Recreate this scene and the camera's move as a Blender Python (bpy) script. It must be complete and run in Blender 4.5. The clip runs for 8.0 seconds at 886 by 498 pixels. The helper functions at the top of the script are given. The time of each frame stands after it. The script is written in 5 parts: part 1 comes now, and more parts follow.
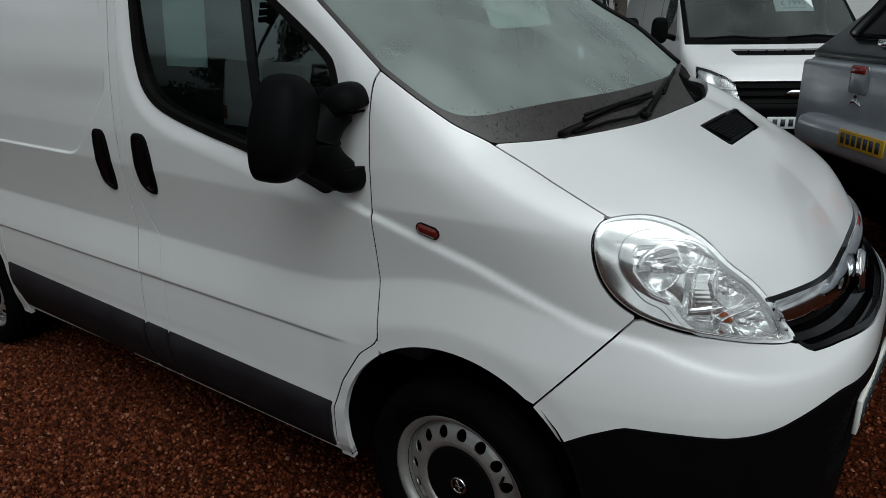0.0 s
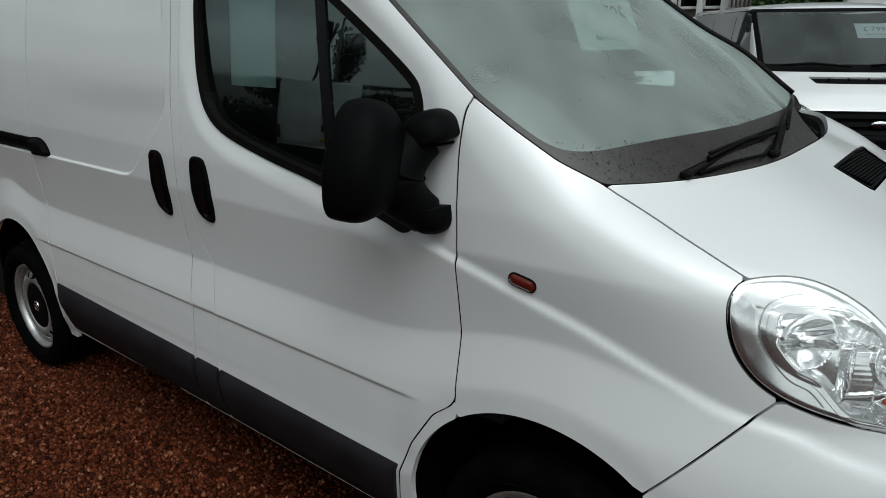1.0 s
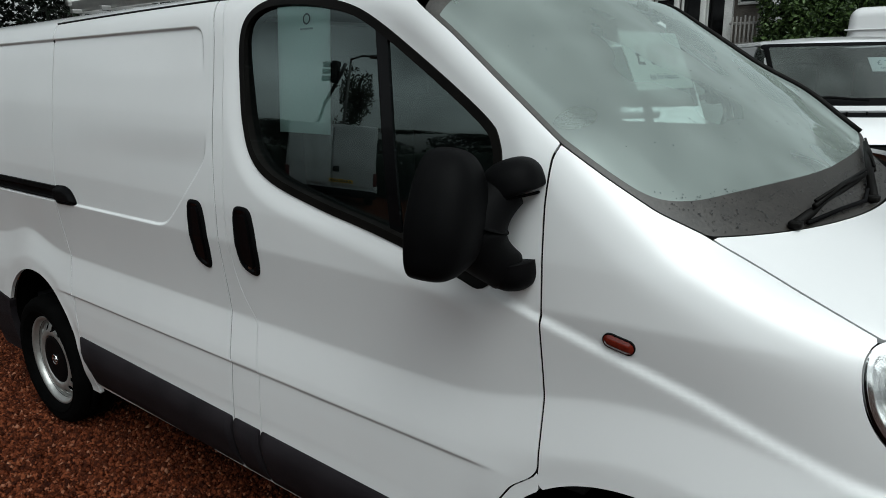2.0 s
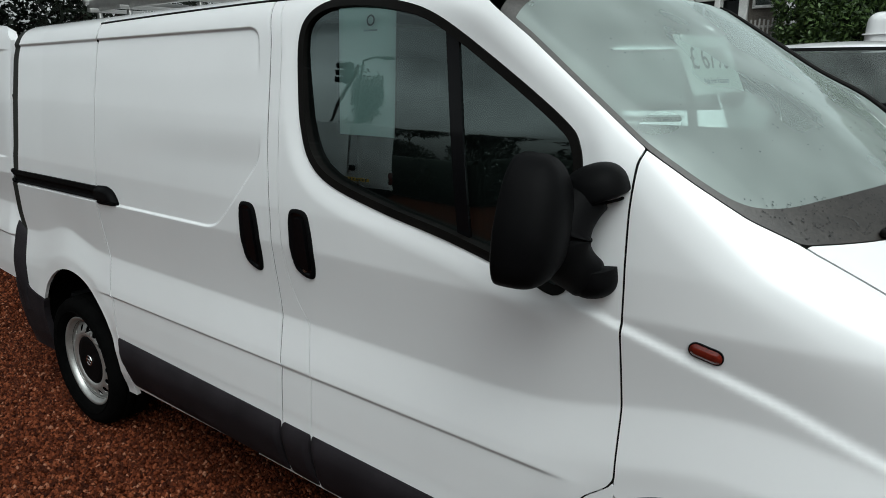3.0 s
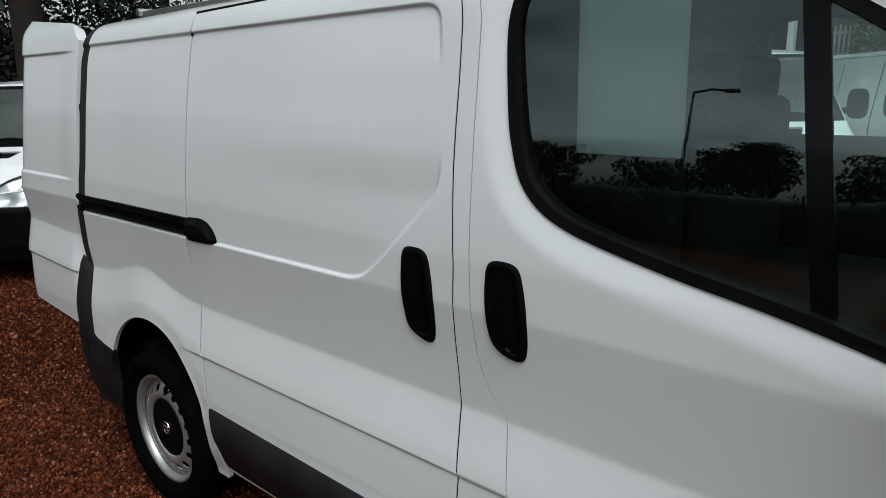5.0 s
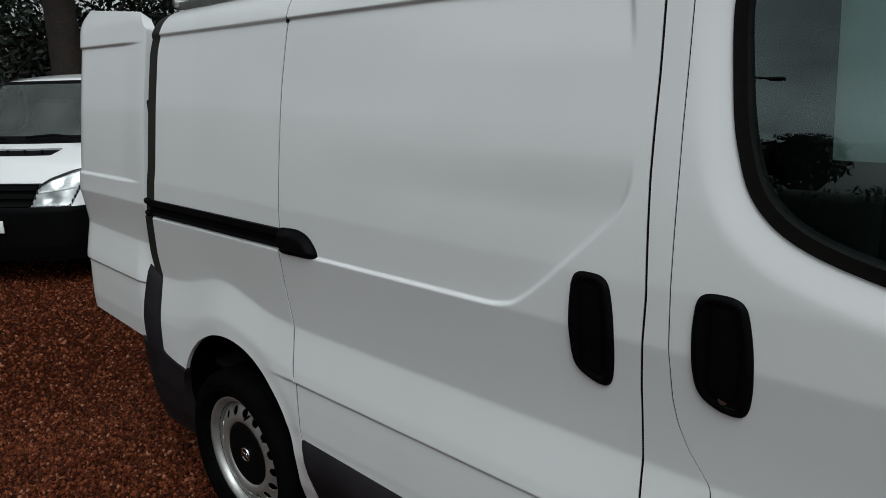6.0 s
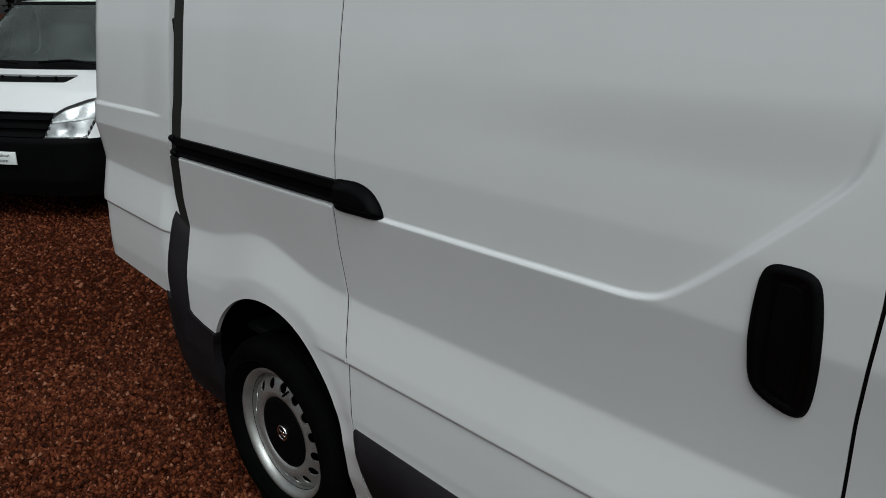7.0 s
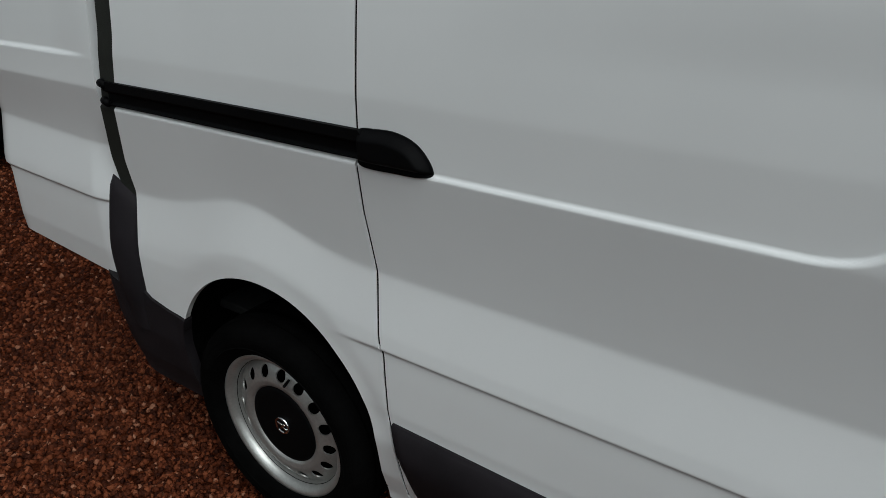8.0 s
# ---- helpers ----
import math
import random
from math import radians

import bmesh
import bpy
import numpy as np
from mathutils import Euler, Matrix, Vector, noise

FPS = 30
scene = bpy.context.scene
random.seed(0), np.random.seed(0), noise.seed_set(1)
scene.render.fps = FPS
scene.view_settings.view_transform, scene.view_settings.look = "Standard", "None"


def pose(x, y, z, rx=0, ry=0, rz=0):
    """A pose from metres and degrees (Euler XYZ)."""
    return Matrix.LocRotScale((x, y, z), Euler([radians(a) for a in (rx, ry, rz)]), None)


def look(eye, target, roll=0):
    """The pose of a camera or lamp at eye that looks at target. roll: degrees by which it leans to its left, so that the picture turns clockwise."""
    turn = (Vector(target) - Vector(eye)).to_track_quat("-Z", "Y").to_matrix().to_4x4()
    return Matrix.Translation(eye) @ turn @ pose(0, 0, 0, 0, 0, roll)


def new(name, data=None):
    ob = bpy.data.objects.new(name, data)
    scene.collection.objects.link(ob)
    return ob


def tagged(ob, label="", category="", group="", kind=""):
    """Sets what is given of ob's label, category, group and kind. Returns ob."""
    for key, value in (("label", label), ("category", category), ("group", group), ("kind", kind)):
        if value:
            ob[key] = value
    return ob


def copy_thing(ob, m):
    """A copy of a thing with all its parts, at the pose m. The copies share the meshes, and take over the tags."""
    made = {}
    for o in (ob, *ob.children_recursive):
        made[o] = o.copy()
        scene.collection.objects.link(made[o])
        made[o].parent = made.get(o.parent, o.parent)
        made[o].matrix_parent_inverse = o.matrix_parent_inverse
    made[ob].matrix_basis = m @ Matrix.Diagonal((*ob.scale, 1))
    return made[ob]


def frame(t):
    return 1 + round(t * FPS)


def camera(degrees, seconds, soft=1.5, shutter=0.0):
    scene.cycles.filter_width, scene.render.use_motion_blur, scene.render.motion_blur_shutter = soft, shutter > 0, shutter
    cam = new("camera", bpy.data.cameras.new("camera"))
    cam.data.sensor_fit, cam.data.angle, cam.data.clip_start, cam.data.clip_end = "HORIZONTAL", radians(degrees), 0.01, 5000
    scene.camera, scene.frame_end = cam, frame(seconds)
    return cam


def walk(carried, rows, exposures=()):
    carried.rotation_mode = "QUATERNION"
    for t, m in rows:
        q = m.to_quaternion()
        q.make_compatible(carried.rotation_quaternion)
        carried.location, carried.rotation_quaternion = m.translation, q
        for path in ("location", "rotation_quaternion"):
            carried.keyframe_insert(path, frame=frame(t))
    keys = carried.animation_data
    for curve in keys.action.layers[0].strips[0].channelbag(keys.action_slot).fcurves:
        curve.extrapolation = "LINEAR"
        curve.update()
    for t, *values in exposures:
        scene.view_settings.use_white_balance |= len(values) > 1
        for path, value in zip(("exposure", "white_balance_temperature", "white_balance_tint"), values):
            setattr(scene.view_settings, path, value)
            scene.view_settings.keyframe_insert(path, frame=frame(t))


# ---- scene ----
cam = camera(65.0, 8.0, soft=0.8)
PATH = [
    (0, (0.994, -2.373, 1.736), (-0.091, -0.827, 1.08), -1.1),
    (0.5, (0.836, -2.279, 1.737), (-0.322, -0.774, 1.108), -0.8),
    (1, (0.735, -2.235, 1.731), (-0.454, -0.745, 1.128), -0.2),
    (1.5, (0.611, -2.235, 1.735), (-0.566, -0.724, 1.16), -0.6),
    (1.7, (0.555, -2.24, 1.747), (-0.632, -0.723, 1.207), -1.0),
    (2.8, (0.379, -2.303, 1.743), (-0.834, -0.791, 1.253), -0.6),
    (3, (0.34, -2.333, 1.752), (-0.866, -0.82, 1.248), -0.5),
    (3.5, (0.245, -2.339, 1.762), (-0.996, -0.851, 1.267), -1.0),
    (4, (0.058, -2.268, 1.728), (-1.224, -0.83, 1.191), -1.0),
    (4.2, (-0.038, -2.229, 1.721), (-1.314, -0.776, 1.21), -0.5),
    (5.3, (-0.651, -2.109, 1.702), (-1.923, -0.635, 1.245), -1.5),
    (5.5, (-0.739, -2.135, 1.722), (-2.002, -0.654, 1.264), -1.8),
    (6, (-0.927, -2.113, 1.712), (-2.244, -0.69, 1.224), -1.5),
    (6.5, (-1.127, -2.019, 1.698), (-2.464, -0.627, 1.175), -1.6),
    (7, (-1.326, -1.96, 1.666), (-2.643, -0.6, 1.02), 0.2),
    (7.5, (-1.599, -1.937, 1.638), (-2.749, -0.496, 0.864), -1.0),
    (8, (-1.802, -1.927, 1.637), (-2.84, -0.447, 0.78), -1.1),
]
EXPOSURES = [(0.0, -1.05, 6150, 2), (0.5, -0.88, 6150, 2), (1.0, -0.81, 6150, 1), (3.0, -0.31, 6150, 1), (4.2, -0.30, 6150, 3), (5.5, -0.62, 6150, 2), (6.5, -0.80, 6150, 2), (8.0, -0.79, 6150, 2)]
walk(cam, [(t, look(eye, target, roll)) for t, eye, target, roll in PATH], EXPOSURES)

# ---- light ----
world = bpy.data.worlds.new("overcast_sky")
scene.world = world
world.use_nodes = True
wn, wl = world.node_tree.nodes, world.node_tree.links
bg = wn["Background"]
sky = wn.new("ShaderNodeTexSky")
sky.sky_type = "NISHITA"
sky.sun_disc = False
sky.sun_elevation, sky.sun_rotation = radians(56.5), radians(124)
sky.air_density, sky.dust_density, sky.ozone_density = 1.0, 6.0, 1.0
grey = wn.new("ShaderNodeHueSaturation")
grey.inputs["Saturation"].default_value = 0.12
clouds = wn.new("ShaderNodeTexNoise")
clouds.inputs["Scale"].default_value, clouds.inputs["Detail"].default_value = 3.4, 4.0
wcoord, wmap = wn.new("ShaderNodeTexCoord"), wn.new("ShaderNodeMapping")
wmap.inputs["Scale"].default_value = (1, 1, 2.6)
wramp = wn.new("ShaderNodeMapRange")
wramp.inputs["From Min"].default_value, wramp.inputs["From Max"].default_value = 0.3, 0.72
wramp.inputs["To Min"].default_value, wramp.inputs["To Max"].default_value = 0.55, 1.5
wmul = wn.new("ShaderNodeVectorMath")
wmul.operation = "SCALE"
wl.new(wcoord.outputs["Generated"], wmap.inputs["Vector"])
wl.new(wmap.outputs["Vector"], clouds.inputs["Vector"])
wl.new(clouds.outputs["Fac"], wramp.inputs["Value"])
wl.new(sky.outputs["Color"], grey.inputs["Color"])
wl.new(grey.outputs["Color"], wmul.inputs[0])
# an overcast sky is about three times as bright overhead as at the horizon
wsep, wrise, wboth = wn.new("ShaderNodeSeparateXYZ"), wn.new("ShaderNodeMapRange"), wn.new("ShaderNodeMath")
wrise.inputs["From Min"].default_value, wrise.inputs["From Max"].default_value = 0.3, 1.0
wrise.inputs["To Min"].default_value, wrise.inputs["To Max"].default_value = 0.80, 1.55
# the cloud breaks up into a brighter band low over the horizon
wlow, wsum = wn.new("ShaderNodeMapRange"), wn.new("ShaderNodeMath")
wlow.interpolation_type = "SMOOTHSTEP"
wlow.inputs["From Min"].default_value, wlow.inputs["From Max"].default_value = 0.34, 0.10
wlow.inputs["To Min"].default_value, wlow.inputs["To Max"].default_value = 0.0, 1.2
wsum.operation = "ADD"
wboth.operation = "MULTIPLY"
wl.new(wcoord.outputs["Generated"], wsep.inputs["Vector"])
wl.new(wsep.outputs["Z"], wrise.inputs["Value"])
wl.new(wramp.outputs["Result"], wboth.inputs[0])
wl.new(wsep.outputs["Z"], wlow.inputs["Value"])
wl.new(wrise.outputs["Result"], wsum.inputs[0])
wl.new(wlow.outputs["Result"], wsum.inputs[1])
wl.new(wsum.outputs["Value"], wboth.inputs[1])
wl.new(wboth.outputs["Value"], wmul.inputs["Scale"])
wl.new(wmul.outputs["Vector"], bg.inputs["Color"])
bg.inputs["Strength"].default_value = 0.135
sun = new("sun", bpy.data.lights.new("sun", "SUN"))
sun.data.energy, sun.data.angle, sun.data.color = 1.2, radians(55), (1.0, 1.0, 1.0)
sun.matrix_world = look((4.95, -3.35, 9.15), (0, 0, 0))


# ---- materials ----
def material(name, color, rough=0.5, metal=0.0, spec=0.5, coat=0.0, grain=0.0, grain_size=200.0, stain=0.0, stain_size=3.0, bump=0.0, bump_size=300.0, per_object=0.0):
    m = bpy.data.materials.new(name)
    m.use_nodes = True
    n, l = m.node_tree.nodes, m.node_tree.links
    b = n["Principled BSDF"]
    b.inputs["Roughness"].default_value, b.inputs["Metallic"].default_value = rough, metal
    b.inputs["Specular IOR Level"].default_value = spec
    b.inputs["Coat Weight"].default_value, b.inputs["Coat Roughness"].default_value = coat, 0.08
    b.inputs["Base Color"].default_value = (*color, 1)
    if grain or stain or bump or per_object:
        c = n.new("ShaderNodeTexCoord")
        src = None
        mix = n.new("ShaderNodeVectorMath")
        mix.operation = "SCALE"
        mix.inputs[0].default_value = color
        total = None
        for amount, size, detail in ((grain, grain_size, 3.0), (stain, stain_size, 6.0)):
            if not amount:
                continue
            t = n.new("ShaderNodeTexNoise")
            t.inputs["Scale"].default_value, t.inputs["Detail"].default_value = size, detail
            l.new(c.outputs["Object"], t.inputs["Vector"])
            r = n.new("ShaderNodeMapRange")
            r.inputs["From Min"].default_value, r.inputs["From Max"].default_value = 0.3, 0.7
            r.inputs["To Min"].default_value, r.inputs["To Max"].default_value = 1 - amount, 1 + amount
            l.new(t.outputs["Fac"], r.inputs["Value"])
            if total is None:
                total = r.outputs["Result"]
            else:
                q = n.new("ShaderNodeMath")
                q.operation = "MULTIPLY"
                l.new(total, q.inputs[0])
                l.new(r.outputs["Result"], q.inputs[1])
                total = q.outputs["Value"]
        if total is not None:
            l.new(total, mix.inputs["Scale"])
            l.new(mix.outputs["Vector"], b.inputs["Base Color"])
        if bump:
            t = n.new("ShaderNodeTexNoise")
            t.inputs["Scale"].default_value, t.inputs["Detail"].default_value = bump_size, 3.0
            l.new(c.outputs["Object"], t.inputs["Vector"])
            bp = n.new("ShaderNodeBump")
            bp.inputs["Strength"].default_value, bp.inputs["Distance"].default_value = bump, 0.002
            l.new(t.outputs["Fac"], bp.inputs["Height"])
            l.new(bp.outputs["Normal"], b.inputs["Normal"])
    return m


def glass_material(name, tint, ior=1.5, rough=0.0, haze=0.0, sheen=(1, 1, 1)):
    m = bpy.data.materials.new(name)
    m.use_nodes = True
    n, l = m.node_tree.nodes, m.node_tree.links
    n.remove(n["Principled BSDF"])
    out = n["Material Output"]
    clear, gloss, mix, fres = n.new("ShaderNodeBsdfTransparent"), n.new("ShaderNodeBsdfGlossy"), n.new("ShaderNodeMixShader"), n.new("ShaderNodeFresnel")
    clear.inputs["Color"].default_value = (*tint, 1)
    gloss.inputs["Roughness"].default_value = rough
    gloss.inputs["Color"].default_value = (*sheen, 1)
    fres.inputs["IOR"].default_value = ior
    l.new(fres.outputs["Fac"], mix.inputs["Fac"])
    l.new(clear.outputs["BSDF"], mix.inputs[1])
    l.new(gloss.outputs["BSDF"], mix.inputs[2])
    last = mix.outputs["Shader"]
    if haze:
        # pale diffuse haze mixed in: stands in for bright sky reflected by the glass
        haze_bsdf, over, c, t, r = n.new("ShaderNodeBsdfDiffuse"), n.new("ShaderNodeMixShader"), n.new("ShaderNodeTexCoord"), n.new("ShaderNodeTexNoise"), n.new("ShaderNodeMapRange")
        haze_bsdf.inputs["Color"].default_value = (0.54, 0.62, 0.59, 1)
        t.inputs["Scale"].default_value, t.inputs["Detail"].default_value = 3.0, 2.0
        r.inputs["From Min"].default_value, r.inputs["From Max"].default_value = 0.25, 0.75
        r.inputs["To Min"].default_value, r.inputs["To Max"].default_value = haze * 0.6, haze * 1.4
        l.new(c.outputs["Object"], t.inputs["Vector"])
        l.new(t.outputs["Fac"], r.inputs["Value"])
        l.new(r.outputs["Result"], over.inputs["Fac"])
        l.new(last, over.inputs[1])
        l.new(haze_bsdf.outputs["BSDF"], over.inputs[2])
        last = over.outputs["Shader"]
    l.new(last, out.inputs["Surface"])
    return m


PAINT = material("white_paint", (0.74, 0.745, 0.75), rough=0.32, spec=0.5, coat=1.0, stain=0.02, stain_size=2.5, bump=0.02, bump_size=60)
PLASTIC = material("black_plastic", (0.0025, 0.0025, 0.0028), rough=0.55, spec=0.05, grain=0.25, grain_size=500, stain=0.2, stain_size=9, bump=0.25, bump_size=900)
GREY_PLASTIC = material("grey_plastic", (0.0145, 0.0125, 0.0145), rough=0.6, spec=0.09, grain=0.2, grain_size=500, stain=0.25, stain_size=7, bump=0.25, bump_size=900)
GLOSS_BLACK = material("gloss_black", (0.003, 0.003, 0.0035), rough=0.15, spec=0.2, stain=0.2, stain_size=20)
RUBBER = material("rubber_seal", (0.0045, 0.0041, 0.0037), rough=0.5, spec=0.08, grain=0.3, grain_size=300, stain=0.3, stain_size=12)
TYRE = material("tyre_rubber", (0.0022, 0.0022, 0.0022), rough=0.9, spec=0.02, grain=0.3, grain_size=250, stain=0.35, stain_size=15, bump=0.3, bump_size=300)
# near black: the shade of hollows and gaps is put into this colour
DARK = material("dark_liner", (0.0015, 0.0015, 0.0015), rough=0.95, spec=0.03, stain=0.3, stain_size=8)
STEEL = material("silver_wheel_paint", (0.44, 0.44, 0.425), rough=0.40, metal=0.75, grain=0.08, grain_size=150, stain=0.12, stain_size=14)
CHROME = material("chrome", (0.75, 0.76, 0.78), rough=0.07, metal=1.0, stain=0.05, stain_size=30)
REFLECTOR = material("lamp_reflector", (0.95, 0.955, 0.96), rough=0.17, metal=0.8, stain=0.05, stain_size=25)
AMBER = material("amber_lens", (0.12, 0.014, 0.008), rough=0.15, coat=0.5, stain=0.25, stain_size=90)
HOUSING = material("bright_lamp_housing", (0.93, 0.935, 0.94), rough=0.15, metal=0.86, stain=0.05, stain_size=25)
LAMP_WHITE = material("lamp_silver", (0.96, 0.965, 0.97), rough=0.22, metal=0.0, stain=0.06, stain_size=25)
BULB = material("amber_bulb", (0.42, 0.09, 0.018), rough=0.2, coat=0.4)
RED_LENS = material("red_lens", (0.28, 0.012, 0.012), rough=0.15, coat=0.5, stain=0.2, stain_size=40)
PAPER = material("white_paper", (0.80, 0.84, 0.83), rough=0.7, grain=0.03, stain=0.04)
INK = material("dark_ink", (0.03, 0.04, 0.05), rough=0.6)
GREY_INK = material("grey_ink", (0.30, 0.34, 0.36), rough=0.6)
# fabric and trim are darkened to carry the shade inside the cab
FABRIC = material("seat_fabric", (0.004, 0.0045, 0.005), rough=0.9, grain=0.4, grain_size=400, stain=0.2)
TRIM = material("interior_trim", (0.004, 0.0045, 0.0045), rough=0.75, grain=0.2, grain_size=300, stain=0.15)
GLASS = glass_material("window_glass", (0.86, 1.0, 0.97), 2.25, sheen=(0.84, 1.0, 0.98))
SCREEN_GLASS = glass_material("windscreen_glass", (0.60, 0.71, 0.67), 1.5, haze=0.30, sheen=(0.86, 0.97, 0.94))
LENS = glass_material("clear_lens", (0.97, 0.98, 0.98), 1.5)


# ---- tools ----
def part(name, geo, mat, parent=None, label="", smooth=True):
    if isinstance(geo, bmesh.types.BMesh):
        me = bpy.data.meshes.new(name)
        geo.to_mesh(me)
        geo.free()
    else:
        me = bpy.data.meshes.new(name)
        me.from_pydata([tuple(map(float, v)) for v in geo[0]], [], geo[1])
    me.materials.append(mat)
    me.polygons.foreach_set("use_smooth", [smooth] * len(me.polygons))
    me.update()
    ob = new(name, me)
    ob.parent = parent
    if label:
        tagged(ob, label)
    return ob


def again(ob, parent=None, m=None):
    """A second object on the same mesh, with its parts."""
    o = new(ob.name.split(".")[0], ob.data)
    o.parent = parent if parent else ob.parent
    if m is not None:
        o.matrix_basis = m
    if "label" in ob:
        tagged(o, ob["label"])
    for c in ob.children:
        again(c, o, c.matrix_basis.copy())
    return o


MIRROR = Matrix.Diagonal((1, -1, 1, 1))


def thing(name, label, category, m=None, group="", kind=""):
    ob = new(name)
    if m is not None:
        ob.matrix_basis = m
    return tagged(ob, label, category, group, kind)


def box(size, at=(0, 0, 0), bevel=0.0, segs=2, turn=None, taper=None):
    bm = bmesh.new()
    bmesh.ops.create_cube(bm, size=1)
    for v in bm.verts:
        v.co = Vector((v.co.x * size[0], v.co.y * size[1], v.co.z * size[2]))
        if taper and v.co.z > 0:
            v.co.x *= taper[0]
            v.co.y *= taper[1]
    if bevel:
        bmesh.ops.bevel(bm, geom=bm.edges[:], offset=bevel, segments=segs, affect="EDGES", profile=0.5)
    if turn:
        bm.transform(pose(0, 0, 0, *turn))
    bm.transform(Matrix.Translation(at))
    return bm


def tube(points, radius, sides=10, closed=False, flat=1.0):
    """A round bar along points; radius may be a list."""
    pts = [Vector(p) for p in points]
    rad = radius if isinstance(radius, (list, tuple)) else [radius] * len(pts)
    verts, faces = [], []
    up = Vector((0.13, 0.21, 0.97)).normalized()
    for i, p in enumerate(pts):
        d = (pts[min(i + 1, len(pts) - 1)] - pts[max(i - 1, 0)]).normalized()
        a = d.cross(up).normalized()
        b = d.cross(a).normalized()
        for k in range(sides):
            w = 2 * math.pi * k / sides
            verts.append(p + (a * math.cos(w) + b * math.sin(w) * flat) * rad[i])
    for i in range(len(pts) - 1):
        for k in range(sides):
            a, b = i * sides + k, i * sides + (k + 1) % sides
            faces.append((a, b, b + sides, a + sides))
    faces.append(tuple(range(sides))[::-1])
    faces.append(tuple(range(len(verts) - sides, len(verts))))
    return verts, faces


def lathe(profile, n=48, axis="y"):
    """Turns (radius, along) rows about the y axis."""
    verts, faces = [], []
    for r, h in profile:
        for k in range(n):
            w = 2 * math.pi * k / n
            verts.append((r * math.cos(w), h, r * math.sin(w)))
    for i in range(len(profile) - 1):
        for k in range(n):
            a, b = i * n + k, i * n + (k + 1) % n
            faces.append((a, b, b + n, a + n))
    return verts, faces


def text_bm(body, size, m):
    cu = bpy.data.curves.new("lettering", "FONT")
    cu.body, cu.size, cu.align_x, cu.align_y, cu.extrude = body, size, "CENTER", "CENTER", 0.0005
    ob = bpy.data.objects.new("lettering", cu)
    scene.collection.objects.link(ob)
    me = bpy.data.meshes.new_from_object(ob.evaluated_get(bpy.context.evaluated_depsgraph_get()))
    bm = bmesh.new()
    bm.from_mesh(me)
    bm.transform(m)
    bpy.data.objects.remove(ob)
    bpy.data.curves.remove(cu)
    bpy.data.meshes.remove(me)
    return bm



# ---- the white van: its skin as one form, cut into panels ----
def smooth(e0, e1, v):
    t = np.clip((v - e0) / (e1 - e0), 0.0, 1.0)
    return t * t * (3 - 2 * t)


def table(xs, ys, soft, lo, hi, n=9000):
    g = np.linspace(lo, hi, n)
    v = np.interp(g, xs, ys)
    k = max(1, int(soft / (hi - lo) * n))
    ker = np.hanning(2 * k + 3)
    ker /= ker.sum()
    v = np.convolve(np.pad(v, k + 1, mode="edge"), ker, "valid")
    return lambda q: np.interp(q, g, v)


def poly(x, z, pts):
    """Signed distance to a closed outline, negative inside."""
    pts = np.asarray(pts, float)
    best, inside = np.full(np.shape(x), 1e9), np.zeros(np.shape(x), bool)
    for (ax, az), (bx, bz) in zip(pts, np.roll(pts, -1, 0)):
        ex, ez = bx - ax, bz - az
        t = np.clip(((x - ax) * ex + (z - az) * ez) / (ex * ex + ez * ez), 0, 1)
        best = np.minimum(best, (x - ax - t * ex) ** 2 + (z - az - t * ez) ** 2)
        cross = (az > z) != (bz > z)
        inside ^= cross & (x < ax + (z - az) / (ez if abs(ez) > 1e-9 else 1e-9) * ex)
    d = np.sqrt(best)
    return np.where(inside, -d, d)


def rounded(pts, steps=5):
    """A closed Catmull-Rom outline through pts."""
    p = np.asarray(pts, float)
    out = []
    for i in range(len(p)):
        a, b, c, d = p[i - 1], p[i], p[(i + 1) % len(p)], p[(i + 2) % len(p)]
        for t in np.linspace(0, 1, steps, endpoint=False):
            out.append(0.5 * (2 * b + (c - a) * t + (2 * a - 5 * b + 4 * c - d) * t * t + (3 * b - a - 3 * c + d) * t ** 3))
    return np.array(out)


HALF = table([0.15, 0.30, 0.38, 0.50, 0.60, 0.70, 0.76, 0.80, 0.912, 0.938, 1.20, 1.32, 1.60, 1.865, 2.2],
             [0.885, 0.905, 0.928, 0.947, 0.953, 0.951, 0.948, 0.942, 0.9175, 0.9125, 0.932, 0.924, 0.886, 0.842, 0.79], 0.014, 0.1, 2.3)
NOSE = table([0.10, 0.30, 0.55, 0.66, 0.76, 0.84, 0.92, 1.05, 1.25, 1.60], [0.93, 0.955, 0.97, 0.98, 0.992, 0.982, 0.942, 0.88, 0.77, 0.60], 0.05, 0.1, 2.3)
TOP = table([-4.5, -3.6, -1.6, -0.95, -0.53, -0.034, 0.24, 0.36, 0.47, 0.58, 0.76, 0.90, 1.0, 1.1],
            [1.98, 1.995, 2.02, 2.01, 1.97, 1.64, 1.42, 1.355, 1.305, 1.26, 1.155, 1.03, 0.90, 0.5], 0.07, -4.6, 1.6)
X0 = -0.45
WINDOW = rounded([(-1.383, 1.70), (-1.395, 1.83), (-1.37, 1.905), (-1.29, 1.945), (-1.15, 1.948), (-1.0, 1.928), (-0.86, 1.885), (-0.67, 1.775),
                  (-0.46, 1.635), (-0.41, 1.575), (-0.398, 1.49), (-0.40, 1.32), (-0.43, 1.225), (-0.52, 1.24), (-0.76, 1.307), (-1.0, 1.355), (-1.215, 1.412), (-1.315, 1.48), (-1.36, 1.58)])
